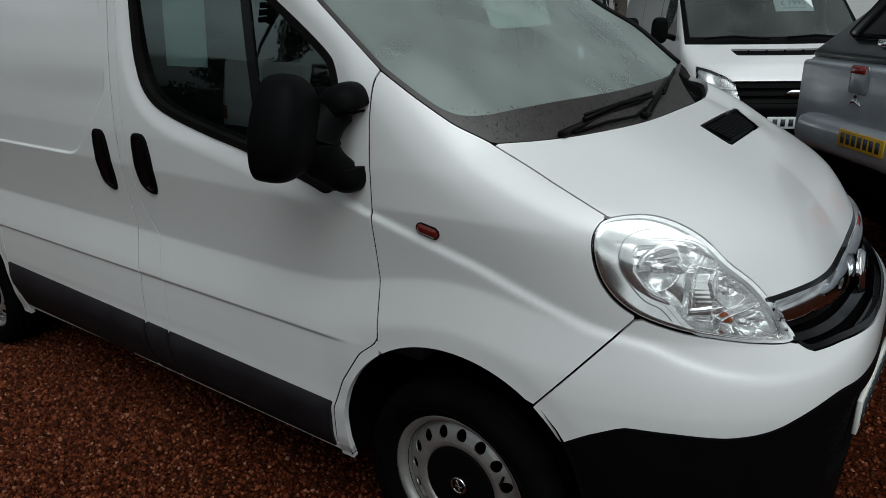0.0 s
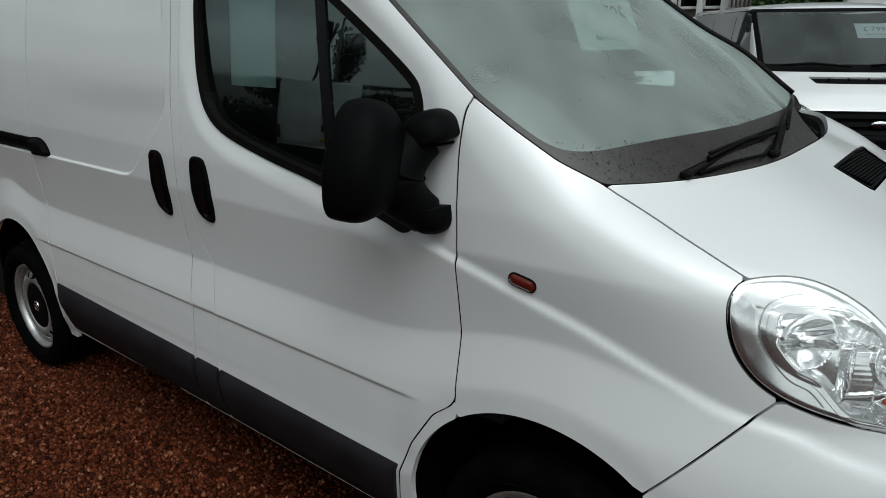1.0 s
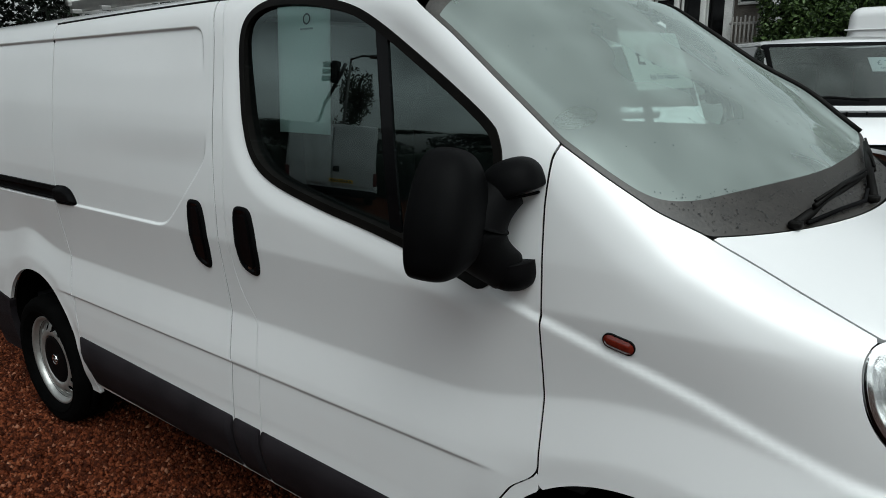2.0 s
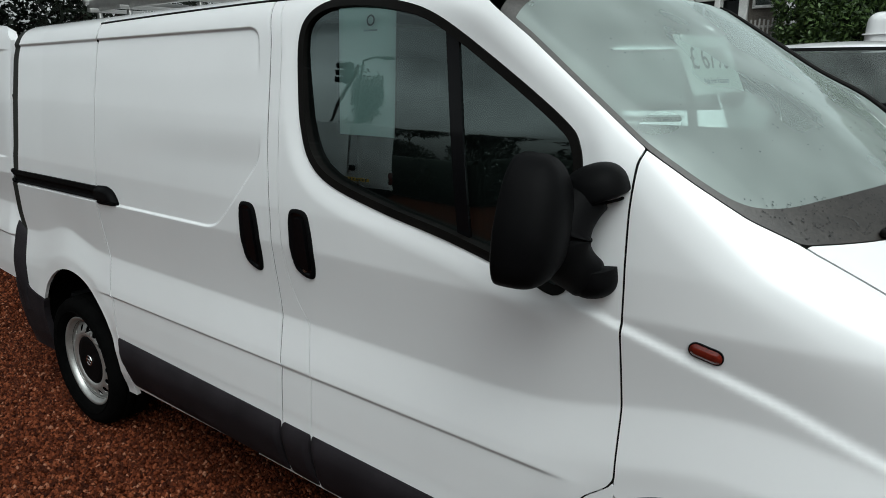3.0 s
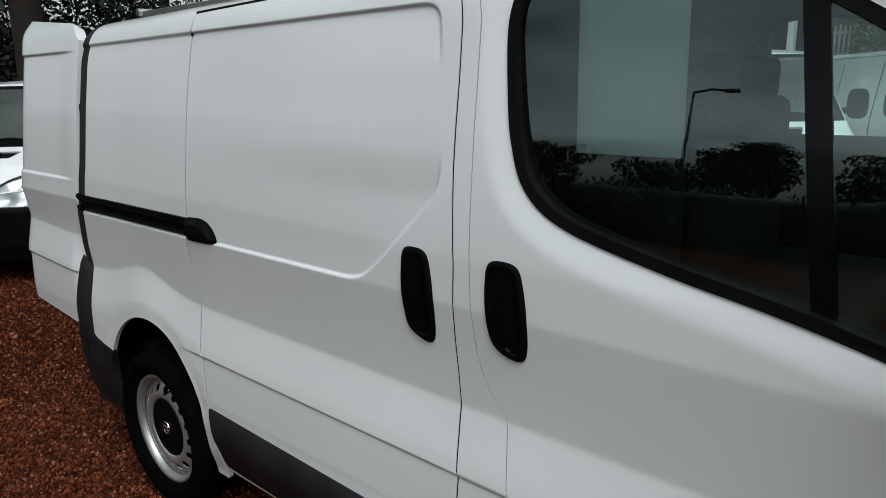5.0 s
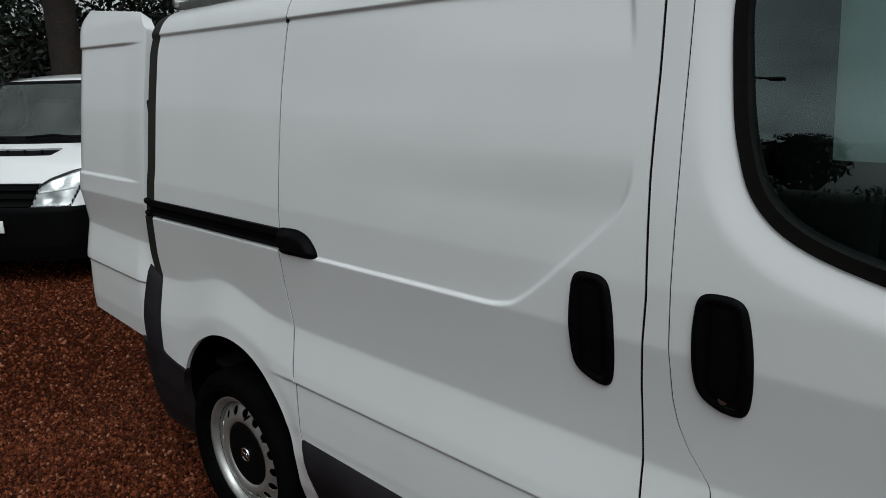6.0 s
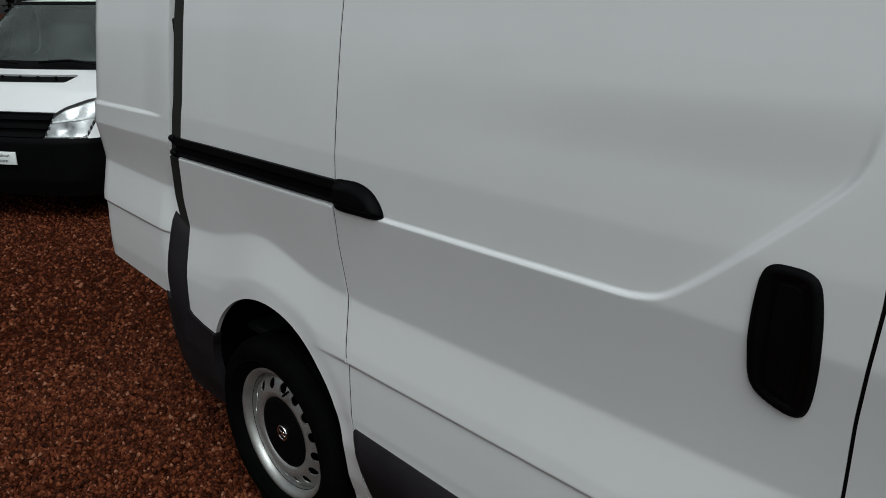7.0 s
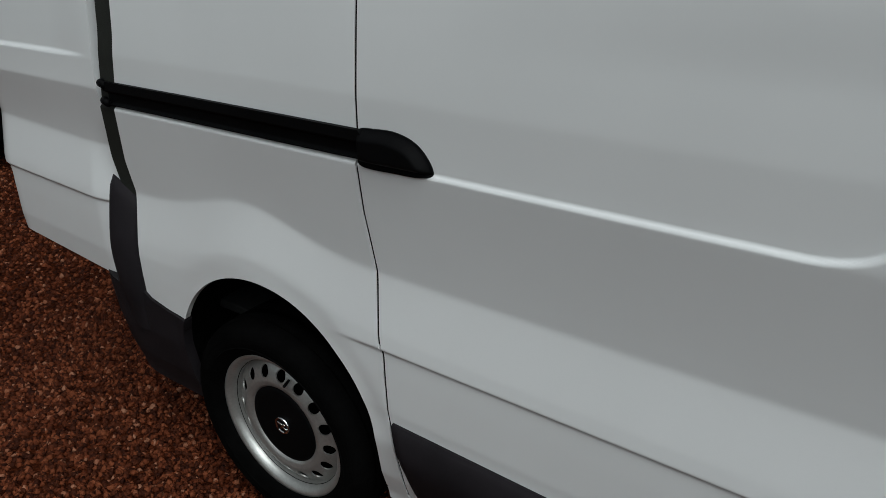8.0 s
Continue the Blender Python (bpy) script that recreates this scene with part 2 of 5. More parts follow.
RIDGE = table([-0.80, -0.53, -0.39, -0.26, -0.10, 0.08, 0.24, 0.39, 0.53, 0.59, 0.69, 0.78, 0.86, 0.95], [1.30, 1.236, 1.21, 1.168, 1.12, 1.065, 1.0, 0.945, 0.919, 0.893, 0.864, 0.849, 0.852, 0.855], 0.04, -1.0, 1.1)
RECESS = np.array([(-6.0, 1.203), (-4.4, 1.203), (-1.95, 1.203), (-1.845, 1.203), (-1.78, 1.232), (-1.60, 1.408), (-1.55, 1.470), (-1.545, 1.56), (-1.575, 1.80), (-1.595, 1.884), (-1.70, 1.884), (-4.4, 1.872), (-6.0, 1.872)])
for _ in range(3):  # round the corners
    RECESS = np.concatenate([np.stack([0.75 * a + 0.25 * b, 0.25 * a + 0.75 * b]) for a, b in zip(RECESS, np.roll(RECESS, -1, 0))])


def arch(x, z):
    """Signed distances to the two wheel openings, negative inside."""
    def one(cx, cz, a):
        lower = np.abs(x - cx) - a
        return np.where(z < cz, lower, np.hypot(x - cx, z - cz) - a)
    return one(-0.012, 0.41, 0.412), one(-3.063, 0.468, 0.360)


def half(x, z):
    af, ar = arch(x, z)
    lift = (0.070 * np.exp(-((x + 3.10) / 0.22) ** 2) + 0.082 * np.exp(-(x / 0.33) ** 2)) * smooth(0.72, 0.86, z) * smooth(1.25, 1.03, z)
    zs = z + 0.0105 * (x + 1.6) * smooth(-0.2, -0.5, x)
    w = HALF(zs - lift) + 0.022 * np.maximum(1 - ((x + 1.6) / 1.65) ** 2, 0) * smooth(0.98, 1.5, z)
    w = w - 0.008 * smooth(0.768, 0.757, zs) * smooth(0.48, 0.60, z) * smooth(-2.82, -2.68, x) * smooth(-0.36, -0.50, x)
    w = w - 0.004 * smooth(0.075, 0.012, np.minimum(af, ar)) * smooth(0.35, 0.55, z)
    w = w - 0.013 * smooth(0.075, -0.01, poly(x, z, WINDOW)) * (x > -1.7) * (x < 0)
    over = z - RIDGE(x)
    w = w - 0.0105 * smooth(-0.003, 0.022, over) * np.exp(-np.maximum(over - 0.024, 0) / 0.16) * smooth(-0.80, -0.45, x)
    d = poly(x, z, RECESS)
    fade = smooth(1.42, 1.56, z) * smooth(1.885, 1.72, z) * smooth(-2.8, -1.62, x)
    w = w - 0.010 * smooth(0.0035, -0.0045, d) * (1 - fade) * (x < -1.4)
    w = w - 0.10 * smooth(-3.60, -3.95, x) ** 2
    return w


def top(x, y):
    lead = smooth(-1.6, -0.3, x)
    return TOP(x + 0.40 * y ** 4 * lead) - 0.01 * y * y - 0.07 * y ** 4 + 0.026 * np.exp(-((np.abs(y) + np.maximum(0.46 - np.abs(y), 0) * smooth(0.92, 0.50, x) - 0.46) / 0.30) ** 2) * smooth(0.05, 0.50, x) + 0.04 * smooth(0.35, 0.62, y) * smooth(-0.25, 0.0, x) * smooth(0.55, 0.30, x)


def form(x, y, z):
    """Negative inside the body."""
    w = half(x, z)
    # the grille and the bonnet's lip stand back from the bumper
    back = 0.050 * smooth(0.86, 0.95, z) * np.maximum(1 - (y / 0.68) ** 2, 0)
    u = np.maximum(x - X0, 0) / (NOSE(z) - back - X0)
    a = ((np.abs(y) / w) ** 3.3 + u ** 3.3) ** (1 / 3.3) * w - w
    b = (z - top(x, y)) * 0.85
    r = 0.10 + 0.05 * smooth(-0.8, -1.6, x)
    h = np.maximum(r - np.abs(a - b), 0) / r
    return np.maximum(a, b) + h ** 3 * r / 6


def solve(place, lo, hi, steps=24, fn=None):
    a, b = np.full(np.shape(lo), 0.0) + lo, np.full(np.shape(lo), 0.0) + hi
    for _ in range(steps):
        m = (a + b) / 2
        out = (fn or form)(*place(m)) > 0
        b, a = np.where(out, m, b), np.where(out, a, m)
    return (a + b) / 2


def side_grid(x0, x1, z0, z1, dx=0.015, dz=0.006, fn=None):
    X, Z = np.meshgrid(np.linspace(x0, x1, int((x1 - x0) / dx) + 2), np.linspace(z0, z1, int((z1 - z0) / dz) + 2), indexing="ij")
    Y = solve(lambda m: (X, -m, Z), np.zeros_like(X), np.full_like(X, 1.1), fn=fn)
    return np.stack([X, -Y, Z], -1)


def nose_grid(t0, t1, z0, z1, dt=0.0065, dz=0.007, cx=-1.5, fn=None):
    T, Z = np.meshgrid(np.linspace(t0, t1, int((t1 - t0) / dt) + 2), np.linspace(z0, z1, int((z1 - z0) / dz) + 2), indexing="ij")
    R = solve(lambda m: (cx + m * np.cos(T), m * np.sin(T), Z), np.zeros_like(T), np.full_like(T, 2.8), fn=fn)
    return np.stack([cx + R * np.cos(T), R * np.sin(T), Z], -1)


def top_grid(x0, x1, y0, y1, dx=0.03, dy=0.02, fn=None):
    X, Y = np.meshgrid(np.linspace(x0, x1, int((x1 - x0) / dx) + 2), np.linspace(y0, y1, int((y1 - y0) / dy) + 2), indexing="ij")
    Z = solve(lambda m: (X, Y, m), np.full_like(X, 1.0), np.full_like(X, 2.7), fn=fn)
    return np.stack([X, Y, Z], -1)


CENTRE = np.array([-1.5, 0.0, 0.9])


def cut(P, g, rim=0.014, shift=0.0, deep=None):
    """The part of a grid of points where g < 0, with clean edges and a turned-in rim. shift moves it out along its normals."""
    n, m, _ = P.shape
    du, dv = np.gradient(P, axis=0), np.gradient(P, axis=1)
    N = np.cross(du, dv)
    N /= np.linalg.norm(N, axis=-1, keepdims=True) + 1e-12
    if (N * (P - CENTRE)).sum(-1).mean() < 0:
        N, flip = -N, True
    else:
        flip = False
    Q = P + shift * N if np.ndim(shift) == 0 else P + np.asarray(shift)[..., None] * N
    verts, norms, where, faces = [], [], {}, []

    def corner(i, j):
        k = (i, j)
        if k not in where:
            where[k] = len(verts)
            verts.append(Q[i, j])
            norms.append(N[i, j])
        return where[k]

    def crossing(a, b):
        k = (a, b) if a < b else (b, a)
        if k not in where:
            ga, gb = g[k[0]], g[k[1]]
            t = min(max(ga / (ga - gb), 0.02), 0.98)
            where[k] = len(verts)
            verts.append(Q[k[0]] * (1 - t) + Q[k[1]] * t)
            norms.append(N[k[0]] * (1 - t) + N[k[1]] * t)
        return where[k]

    inside = g < 0
    cells = inside[:-1, :-1].astype(int) + inside[1:, :-1] + inside[1:, 1:] + inside[:-1, 1:]
    for i, j in zip(*np.nonzero(cells)):
        ring = [(i, j), (i + 1, j), (i + 1, j + 1), (i, j + 1)]
        if cells[i, j] == 4:
            f = [corner(*c) for c in ring]
        else:
            f = []
            for c, d in zip(ring, ring[1:] + ring[:1]):
                if inside[c]:
                    f.append(corner(*c))
                if inside[c] != inside[d]:
                    f.append(crossing(c, d))
        if len(f) > 2:
            faces.append(tuple(f[::-1] if flip else f))
    if rim:
        seen = {}
        for f in faces:
            for a, b in zip(f, f[1:] + f[:1]):
                seen[(a, b)] = seen.get((a, b), 0) + 1
        twin = {}
        for (a, b) in [e for e in seen if (e[1], e[0]) not in seen]:
            for v in (a, b):
                if v not in twin:
                    twin[v] = len(verts)
                    nn = norms[v] / (np.linalg.norm(norms[v]) + 1e-12)
                    verts.append(verts[v])
                    verts.append(verts[v] - rim * nn)
            faces.append((twin[b], twin[a], twin[a] + 1, twin[b] + 1))
    return verts, faces


GAP = 0.0029
LINE = dict(soft=0.03, lo=0.1, hi=2.2)
DOOR_FRONT = table([0.30, 0.35, 0.49, 0.61, 0.73, 0.775, 0.80, 0.96, 1.15, 1.28, 1.44, 1.55, 1.60], [-0.48, -0.48, -0.462, -0.41, -0.33, -0.272, -0.256, -0.26, -0.268, -0.268, -0.272, -0.268, -0.25], 0.02, 0.1, 2.2)
DOOR_REAR = table([0.33, 0.53, 0.76, 0.93, 1.0, 1.05, 1.10, 1.20, 1.50, 1.71, 1.84, 1.97], [-1.345, -1.345, -1.336, -1.358, -1.405, -1.426, -1.437, -1.445, -1.453, -1.460, -1.465, -1.50], 0.02, 0.1, 2.2)
SLIDE_FRONT = table([0.33, 0.54, 0.76, 0.91, 1.11, 1.30, 1.52, 1.71, 1.84, 1.97], [-1.50, -1.50, -1.487, -1.497, -1.501, -1.495, -1.508, -1.512, -1.518, -1.55], **LINE)
SLIDE_REAR = table([0.33, 0.40, 0.50, 0.60, 0.76, 0.81, 0.93, 1.09, 1.27, 1.69, 1.87], [-2.632, -2.634, -2.642, -2.656, -2.662, -2.672, -2.686, -2.705, -2.706, -2.706, -2.695], 0.02, 0.1, 2.2)
REAR_EDGE = table([0.60, 0.82, 0.96, 1.05, 1.39, 1.81, 1.97], [-3.552, -3.558, -3.562, -3.572, -3.524, -3.522, -3.49], **LINE)
PILLAR = table([-0.95, -0.72, -0.58, -0.42, -0.26, -0.15, -0.04, 0.05, 0.085, 0.23, 0.39, 0.60], [2.10, 1.925, 1.825, 1.70, 1.578, 1.508, 1.442, 1.40, 1.38, 1.31, 1.238, 1.14], 0.025, -1.1, 0.8)
HEAD = rounded([(0.39, 1.238), (0.37, 1.217), (0.37, 1.171), (0.39, 1.10), (0.43, 1.043), (0.49, 1.002), (0.58, 0.972), (0.67, 0.956), (0.745, 0.943), (0.81, 0.935), (0.79, 0.978), (0.72, 1.075), (0.65, 1.138), (0.59, 1.189), (0.52, 1.226), (0.455, 1.243)])
SPLIT = [(0.50, 1.02), (0.25, 0.72), (0.25, 0.2), (1.4, 0.2), (1.4, 1.02)]
SILL = 0.335
LOWER = table([0.30, 0.33, 0.40, 0.49, 0.61, 0.72, 0.78, 0.82, 0.86, 0.90, 0.93, 0.96], [0.615, 0.63, 0.677, 0.72, 0.718, 0.711, 0.718, 0.731, 0.756, 0.78, 0.795, 0.785], 0.03, 0.1, 1.3)

van = thing("panel_van", "white panel van parked on red gravel, rear door open", "van")


def both(ob):
    """The same part on the far side."""
    o = again(ob, m=MIRROR.copy())
    return ob


# front wing
P = nose_grid(-0.85, -0.30, 0.30, 1.62)
x, y, z = P[..., 0], P[..., 1], P[..., 2]
g = np.maximum.reduce([DOOR_FRONT(np.maximum(z, 0.80)) + GAP - x, z - PILLAR(x) + GAP * 0.5, GAP - poly(x, z, HEAD), GAP - poly(x, z, SPLIT), -arch(x, z)[0], 0.30 - z])
g = np.where((x < -0.20) & (z < 0.70), 1.0, g)
both(part("front_wing", cut(P, g, 0.016), PAINT, van))

# front door, with the window frame and pillar
P = side_grid(-1.56, -0.22, SILL, 1.972, 0.012, 0.005)
x, y, z = P[..., 0], P[..., 1], P[..., 2]
win = poly(x, z, WINDOW)
g = np.maximum.reduce([DOOR_REAR(z) + 0.0014 - x, x - DOOR_FRONT(z) + GAP, -win, z - PILLAR(x), 0.772 + y])
door = part("front_door", cut(P, g, 0.016), PAINT, van)
seal = part("window_seal", cut(P, np.maximum(np.maximum(win - 0.002, -win - 0.022), z - PILLAR(x)), 0.045, 0.004), RUBBER, door, "brown-black rubber window seal")
upright = -0.006 - 0.040 * np.clip(1.93 - z, 0, 1)
pane = part("door_window", cut(P, win + 0.02, 0.0, upright), GLASS, door, "tinted glass side window")
divide = np.abs(x - (-0.812 + (z - 1.852) * -0.145)) - 0.020
part("window_bar", cut(P, np.maximum(divide, win + 0.018), 0.012, upright + 0.005), GLOSS_BLACK, door, "black upright window bar")

# pillar strip between the doors
P = side_grid(-1.64, -1.30, SILL, 1.972, 0.006, 0.006)
x, y, z = P[..., 0], P[..., 1], P[..., 2]
both(part("door_pillar", cut(P, np.maximum.reduce([SLIDE_FRONT(z) + GAP - x, x - DOOR_REAR(z) + 0.0014, 0.772 + y]), 0.016), PAINT, van))

# sliding door
P = side_grid(-2.76, -1.46, SILL, 1.985, 0.0055, 0.0034)
x, y, z = P[..., 0], P[..., 1], P[..., 2]
slide = both(part("sliding_door", cut(P, np.maximum.reduce([SLIDE_REAR(z) + 0.0034 - x, x - SLIDE_FRONT(z) + GAP, 0.772 + y]), 0.016), PAINT, van))

# rear quarter
P = side_grid(-3.62, -2.62, SILL, 1.985, 0.010, 0.005)
x, y, z = P[..., 0], P[..., 1], P[..., 2]
CORNER = [(-3.9, 0.66), (-3.556, 0.66), (-3.53, 0.645), (-3.39, 0.615), (-3.2, 0.60), (-3.2, 0.2), (-3.9, 0.2)]
both(part("rear_quarter", cut(P, np.maximum.reduce([REAR_EDGE(z) - x, x - SLIDE_REAR(z) + 0.0034, 0.7685 + y, -arch(x, z)[1], GAP - poly(x, z, CORNER)]), 0.016), PAINT, van))

# near-black strips just inside the door gaps: the gaps' shade as colour
P = side_grid(-2.76, -0.22, SILL, 1.96, 0.0045, 0.02)
x, y, z = P[..., 0], P[..., 1], P[..., 2]
for line in (DOOR_FRONT, DOOR_REAR, SLIDE_FRONT, SLIDE_REAR):
    both(part("door_seal", cut(P, np.maximum.reduce([np.abs(x - line(z)) - 0.009, 0.772 + y, -arch(x, z)[0] + 0.01, -arch(x, z)[1] + 0.01, z - PILLAR(x) + 0.02]), 0.0, -0.0030), RUBBER, van))

# sill below the doors and the lip behind the front wheel
P = side_grid(-2.80, -0.20, 0.285, 0.80, 0.012, 0.006)
x, y, z = P[..., 0], P[..., 1], P[..., 2]
af, ar = arch(x, z)
lip = np.maximum.reduce([DOOR_FRONT(z) + GAP - x, -af, z - 0.80, x + 0.2545])
low = np.maximum.reduce([z - SILL + GAP, 0.345 - 0.020 * (x + 2.61) - z, -af, -ar])
back = np.maximum.reduce([-ar, x - SLIDE_REAR(z) + GAP, z - SILL - 0.001])
both(part("sill", cut(P, low, 0.02), PAINT, van))
both(part("door_step_lip", cut(P, lip, 0.02), PAINT, van))
both(part("sill_end", cut(P, np.maximum(back, -low), 0.02), PAINT, van))

# plastic strips along the doors
P = side_grid(-2.80, -0.40, 0.31, 0.62, 0.010, 0.005)
x, y, z = P[..., 0], P[..., 1], P[..., 2]
upper = 0.583 + (x + 2.65) * -0.031
lower = 0.357 - 0.020 * (x + 2.61)
tall = np.maximum(z - upper, lower - z)
down = np.clip((upper - z) / (upper - lower), 0, 1)
for name, ends in (("sliding_door_strip", np.maximum(SLIDE_REAR(z) + 0.012 + (z - 0.56) * -0.12 - x, x - SLIDE_FRONT(z) + 0.007)),
                   ("pillar_strip", np.maximum(SLIDE_FRONT(z) + 0.007 - x, x - DOOR_REAR(z) + 0.006)),
                   ("door_strip", np.maximum(DOOR_REAR(z) + 0.006 - x, x - DOOR_FRONT(z) + 0.012))):
    bulge = 0.004 + 0.021 * np.sin(math.pi * down ** 0.62) * (0.45 + 0.55 * smooth(0.0, -0.022, ends))
    both(part(name, cut(P, np.maximum(tall, ends), 0.022, bulge), GREY_PLASTIC, van, "dark grey plastic rubbing strip"))

# roof, seen from below its edge
P = top_grid(-3.60, -0.50, -0.80, 0.80)
x, y, z = P[..., 0], P[..., 1], P[..., 2]
edge = np.where(x < -2.72, 0.7692, 0.766)
g = np.maximum.reduce([np.abs(y) - edge, -3.56 + 0.10 * np.abs(y) - x, x + 0.60 + 0.10 * y ** 2])
part("roof", cut(P, g, 0.02), PAINT, van)

# windscreen, its black border and the wiper tray
P = nose_grid(-1.02, 1.02, 1.36, 1.985, 0.008, 0.006)
x, y, z = P[..., 0], P[..., 1], P[..., 2]
COWL = lambda q: 0.302 - 0.519 * q ** 3.52
GLASS_LOW = lambda q: 0.172 - 0.37 * q ** 3.2
outer = np.maximum.reduce([PILLAR(x) - z + GAP, x - COWL(np.abs(y)) + 0.004, -0.60 - 0.10 * y ** 2 + GAP - x])
edge_p, edge_l = PILLAR(x) + 0.014 + 0.045 * smooth(0.15, 0.45, y) - z, (x - GLASS_LOW(np.abs(y))) * 0.7
clear = np.maximum(np.maximum(edge_p, edge_l) + np.maximum(0.05 - np.abs(edge_p - edge_l), 0) ** 2 / 0.2, -0.57 - 0.08 * y ** 2 - x)
windscreen = part("windscreen", cut(P, clear, 0.0, -0.004), SCREEN_GLASS, van, "rain-spotted laminated windscreen glass")
cowl_corner = np.maximum.reduce([outer, 0.13 - x, 0.20 - y + (0.30 - x) * 1.7, 0.012 - clear])
part("screen_border", cut(P, np.maximum.reduce([outer, -clear, -cowl_corner]), 0.03, -0.004), material("screen_border_black", (0.024, 0.021, 0.018), rough=0.42, grain=0.3, grain_size=120, stain=0.25, stain_size=18, bump=0.3, bump_size=120), van, "black windscreen border with rain drops")
# dark sheet under the cowl corner, coloured as the shade of the hollow
part("cowl_drain", cut(P, cowl_corner - 0.004, 0.0, -0.035), DARK, van)

# bonnet
P = nose_grid(-0.50, 0.50, 0.98, 1.46, 0.0065, 0.005)
x, y, z = P[..., 0], P[..., 1], P[..., 2]
FRONT = table([0, 0.30, 0.50, 0.57, 0.63, 0.9], [1.024, 1.034, 1.048, 1.050, 1.047, 1.03], 0.05, 0, 1.2)
VENT = [(0.395, -0.065), (0.389, 0.423), (0.5, 0.296), (0.501, -0.108)]
side_ok = np.where((np.abs(y) > 0.5) & (x < 0.45), PILLAR(x) + GAP * 0.4 - z, -1.0)
g = np.maximum.reduce([COWL(np.abs(y)) + 0.002 - x, side_ok, GAP * 0.6 - poly(x, z, HEAD), FRONT(np.abs(y)) - z, 0.004 - poly(x, y, VENT)])
below_head = (x > 0.398) & (np.abs(y) > 0.55) & (z < 1.238 + (x - 0.39) * -0.75)
g = np.where(below_head & (poly(x, z, HEAD) > 0), 1.0, g)
part("bonnet", cut(P, g, 0.016), PAINT, van)
vent = part("bonnet_vent", cut(P, np.maximum(poly(x, y, VENT), -poly(x, y, VENT) - 0.010), 0.02, 0.001), PLASTIC, van, "black ribbed bonnet vent")
P = top_grid(0.362, 0.51, -0.03, 0.44, 0.0012, 0.004)
x, y, z = P[..., 0], P[..., 1], P[..., 2]
for k in range(12):
    s = (k + 0.5) / 12
    bar = np.abs(x - (0.384 + 0.106 * s + 0.024 * (y - 0.0))) - 0.0030
    part("vent_rib", cut(P, np.maximum(bar, poly(x, y, VENT) + 0.009), 0.012, -0.003), PLASTIC, vent)
# near-black sheet under the ribs in place of real shade
part("vent_floor", cut(P, poly(x, y, VENT) + 0.008, 0.0, -0.022), DARK, vent)

# bumper
P = nose_grid(-0.62, 0.62, 0.22, 1.10, 0.0065, 0.007)
x, y, z = P[..., 0], P[..., 1], P[..., 2]
ay = np.abs(y)
GRILLE_LOW = table([0, 0.20, 0.44, 0.56, 0.59, 0.62, 0.66], [0.858, 0.870, 0.897, 0.903, 0.93, 1.0, 1.1], 0.015, 0, 1.2)
grille = np.maximum.reduce([GRILLE_LOW(ay) - z, z - FRONT(ay), ay - 0.66 + (z - 0.9) * -0.2])
ahead = poly(x, z, SPLIT + [])
ahead = np.where(z > 1.0, np.maximum(0.50 - x, -1), ahead)
head = poly(x, z, HEAD)
g = np.maximum.reduce([ahead + GAP, GAP - head, 0.004 - grille, LOWER(x) - z, z - FRONT(ay) + 0.003, -arch(x, z)[0]])
g = np.where((head > 0) & (x > 0.39) & (z > 1.0 - (x - 0.5) * 0.22) & (grille > 0), 1.0, g)
part("bumper", cut(P, g, 0.016), PAINT, van, "white painted bumper")
INTAKE = np.maximum.reduce([ay - 0.50 - (z - 0.6) * 0.35, z - 0.735, 0.47 - z])
g = np.maximum.reduce([z - LOWER(x) + GAP, 0.24 - z, 0.30 - x, -arch(x, z)[0] + 0.0, -INTAKE])
g = np.maximum(g, 0.33 + (0.6 - z) * 0.25 - x)
part("lower_bumper", cut(P, g, 0.03, 0.004), PLASTIC, van, "black plastic lower bumper")
# dark sheet behind the intake bars stands in for shade
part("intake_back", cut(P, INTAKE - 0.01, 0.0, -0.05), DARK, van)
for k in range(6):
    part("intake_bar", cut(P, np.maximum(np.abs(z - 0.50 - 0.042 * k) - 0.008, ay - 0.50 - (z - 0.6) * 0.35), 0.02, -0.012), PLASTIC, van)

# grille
# flat near-black backing: the grille's depth is painted dark
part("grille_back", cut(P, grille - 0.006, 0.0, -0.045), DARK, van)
frame_band = np.maximum(grille, -grille - 0.012)
part("grille_frame", cut(P, frame_band, 0.02, 0.0), GLOSS_BLACK, van)
chrome_low = FRONT(ay) - 0.066 - 0.020 * smooth(0.5, 0.0, ay)
part("grille_bar", cut(P, np.maximum.reduce([grille + 0.010, chrome_low - z]), 0.02, 0.004 + 0.014 * np.sin(math.pi * np.clip((z - chrome_low) / (FRONT(ay) - chrome_low), 0, 1)) ** 0.7), CHROME, van, "chrome grille bar")
for k in range(4):
    zc = 0.872 + 0.036 * k
    for s in (1, -1):
        part("grille_slat", cut(P, np.maximum.reduce([grille + 0.008, np.abs(z - zc - 0.05 * ay) - 0.009, z - chrome_low + 0.004, 0.001 - s * y]), 0.02, -0.014), GLOSS_BLACK, van)
bm = bmesh.new()
bmesh.ops.create_cone(bm, cap_ends=True, segments=32, radius1=0.074, radius2=0.064, depth=0.018)
bmesh.ops.bevel(bm, geom=[e for e in bm.edges if e.is_boundary or len(e.link_faces) == 2 and e.calc_face_angle(0) > 0.8], offset=0.004, segments=2, affect="EDGES")
bm.transform(Matrix.Translation((0.905, 0, 0.945)) @ pose(0, 0, 0, 0, 80, 0))
emblem = part("emblem", bm, CHROME, van, "round chrome emblem")

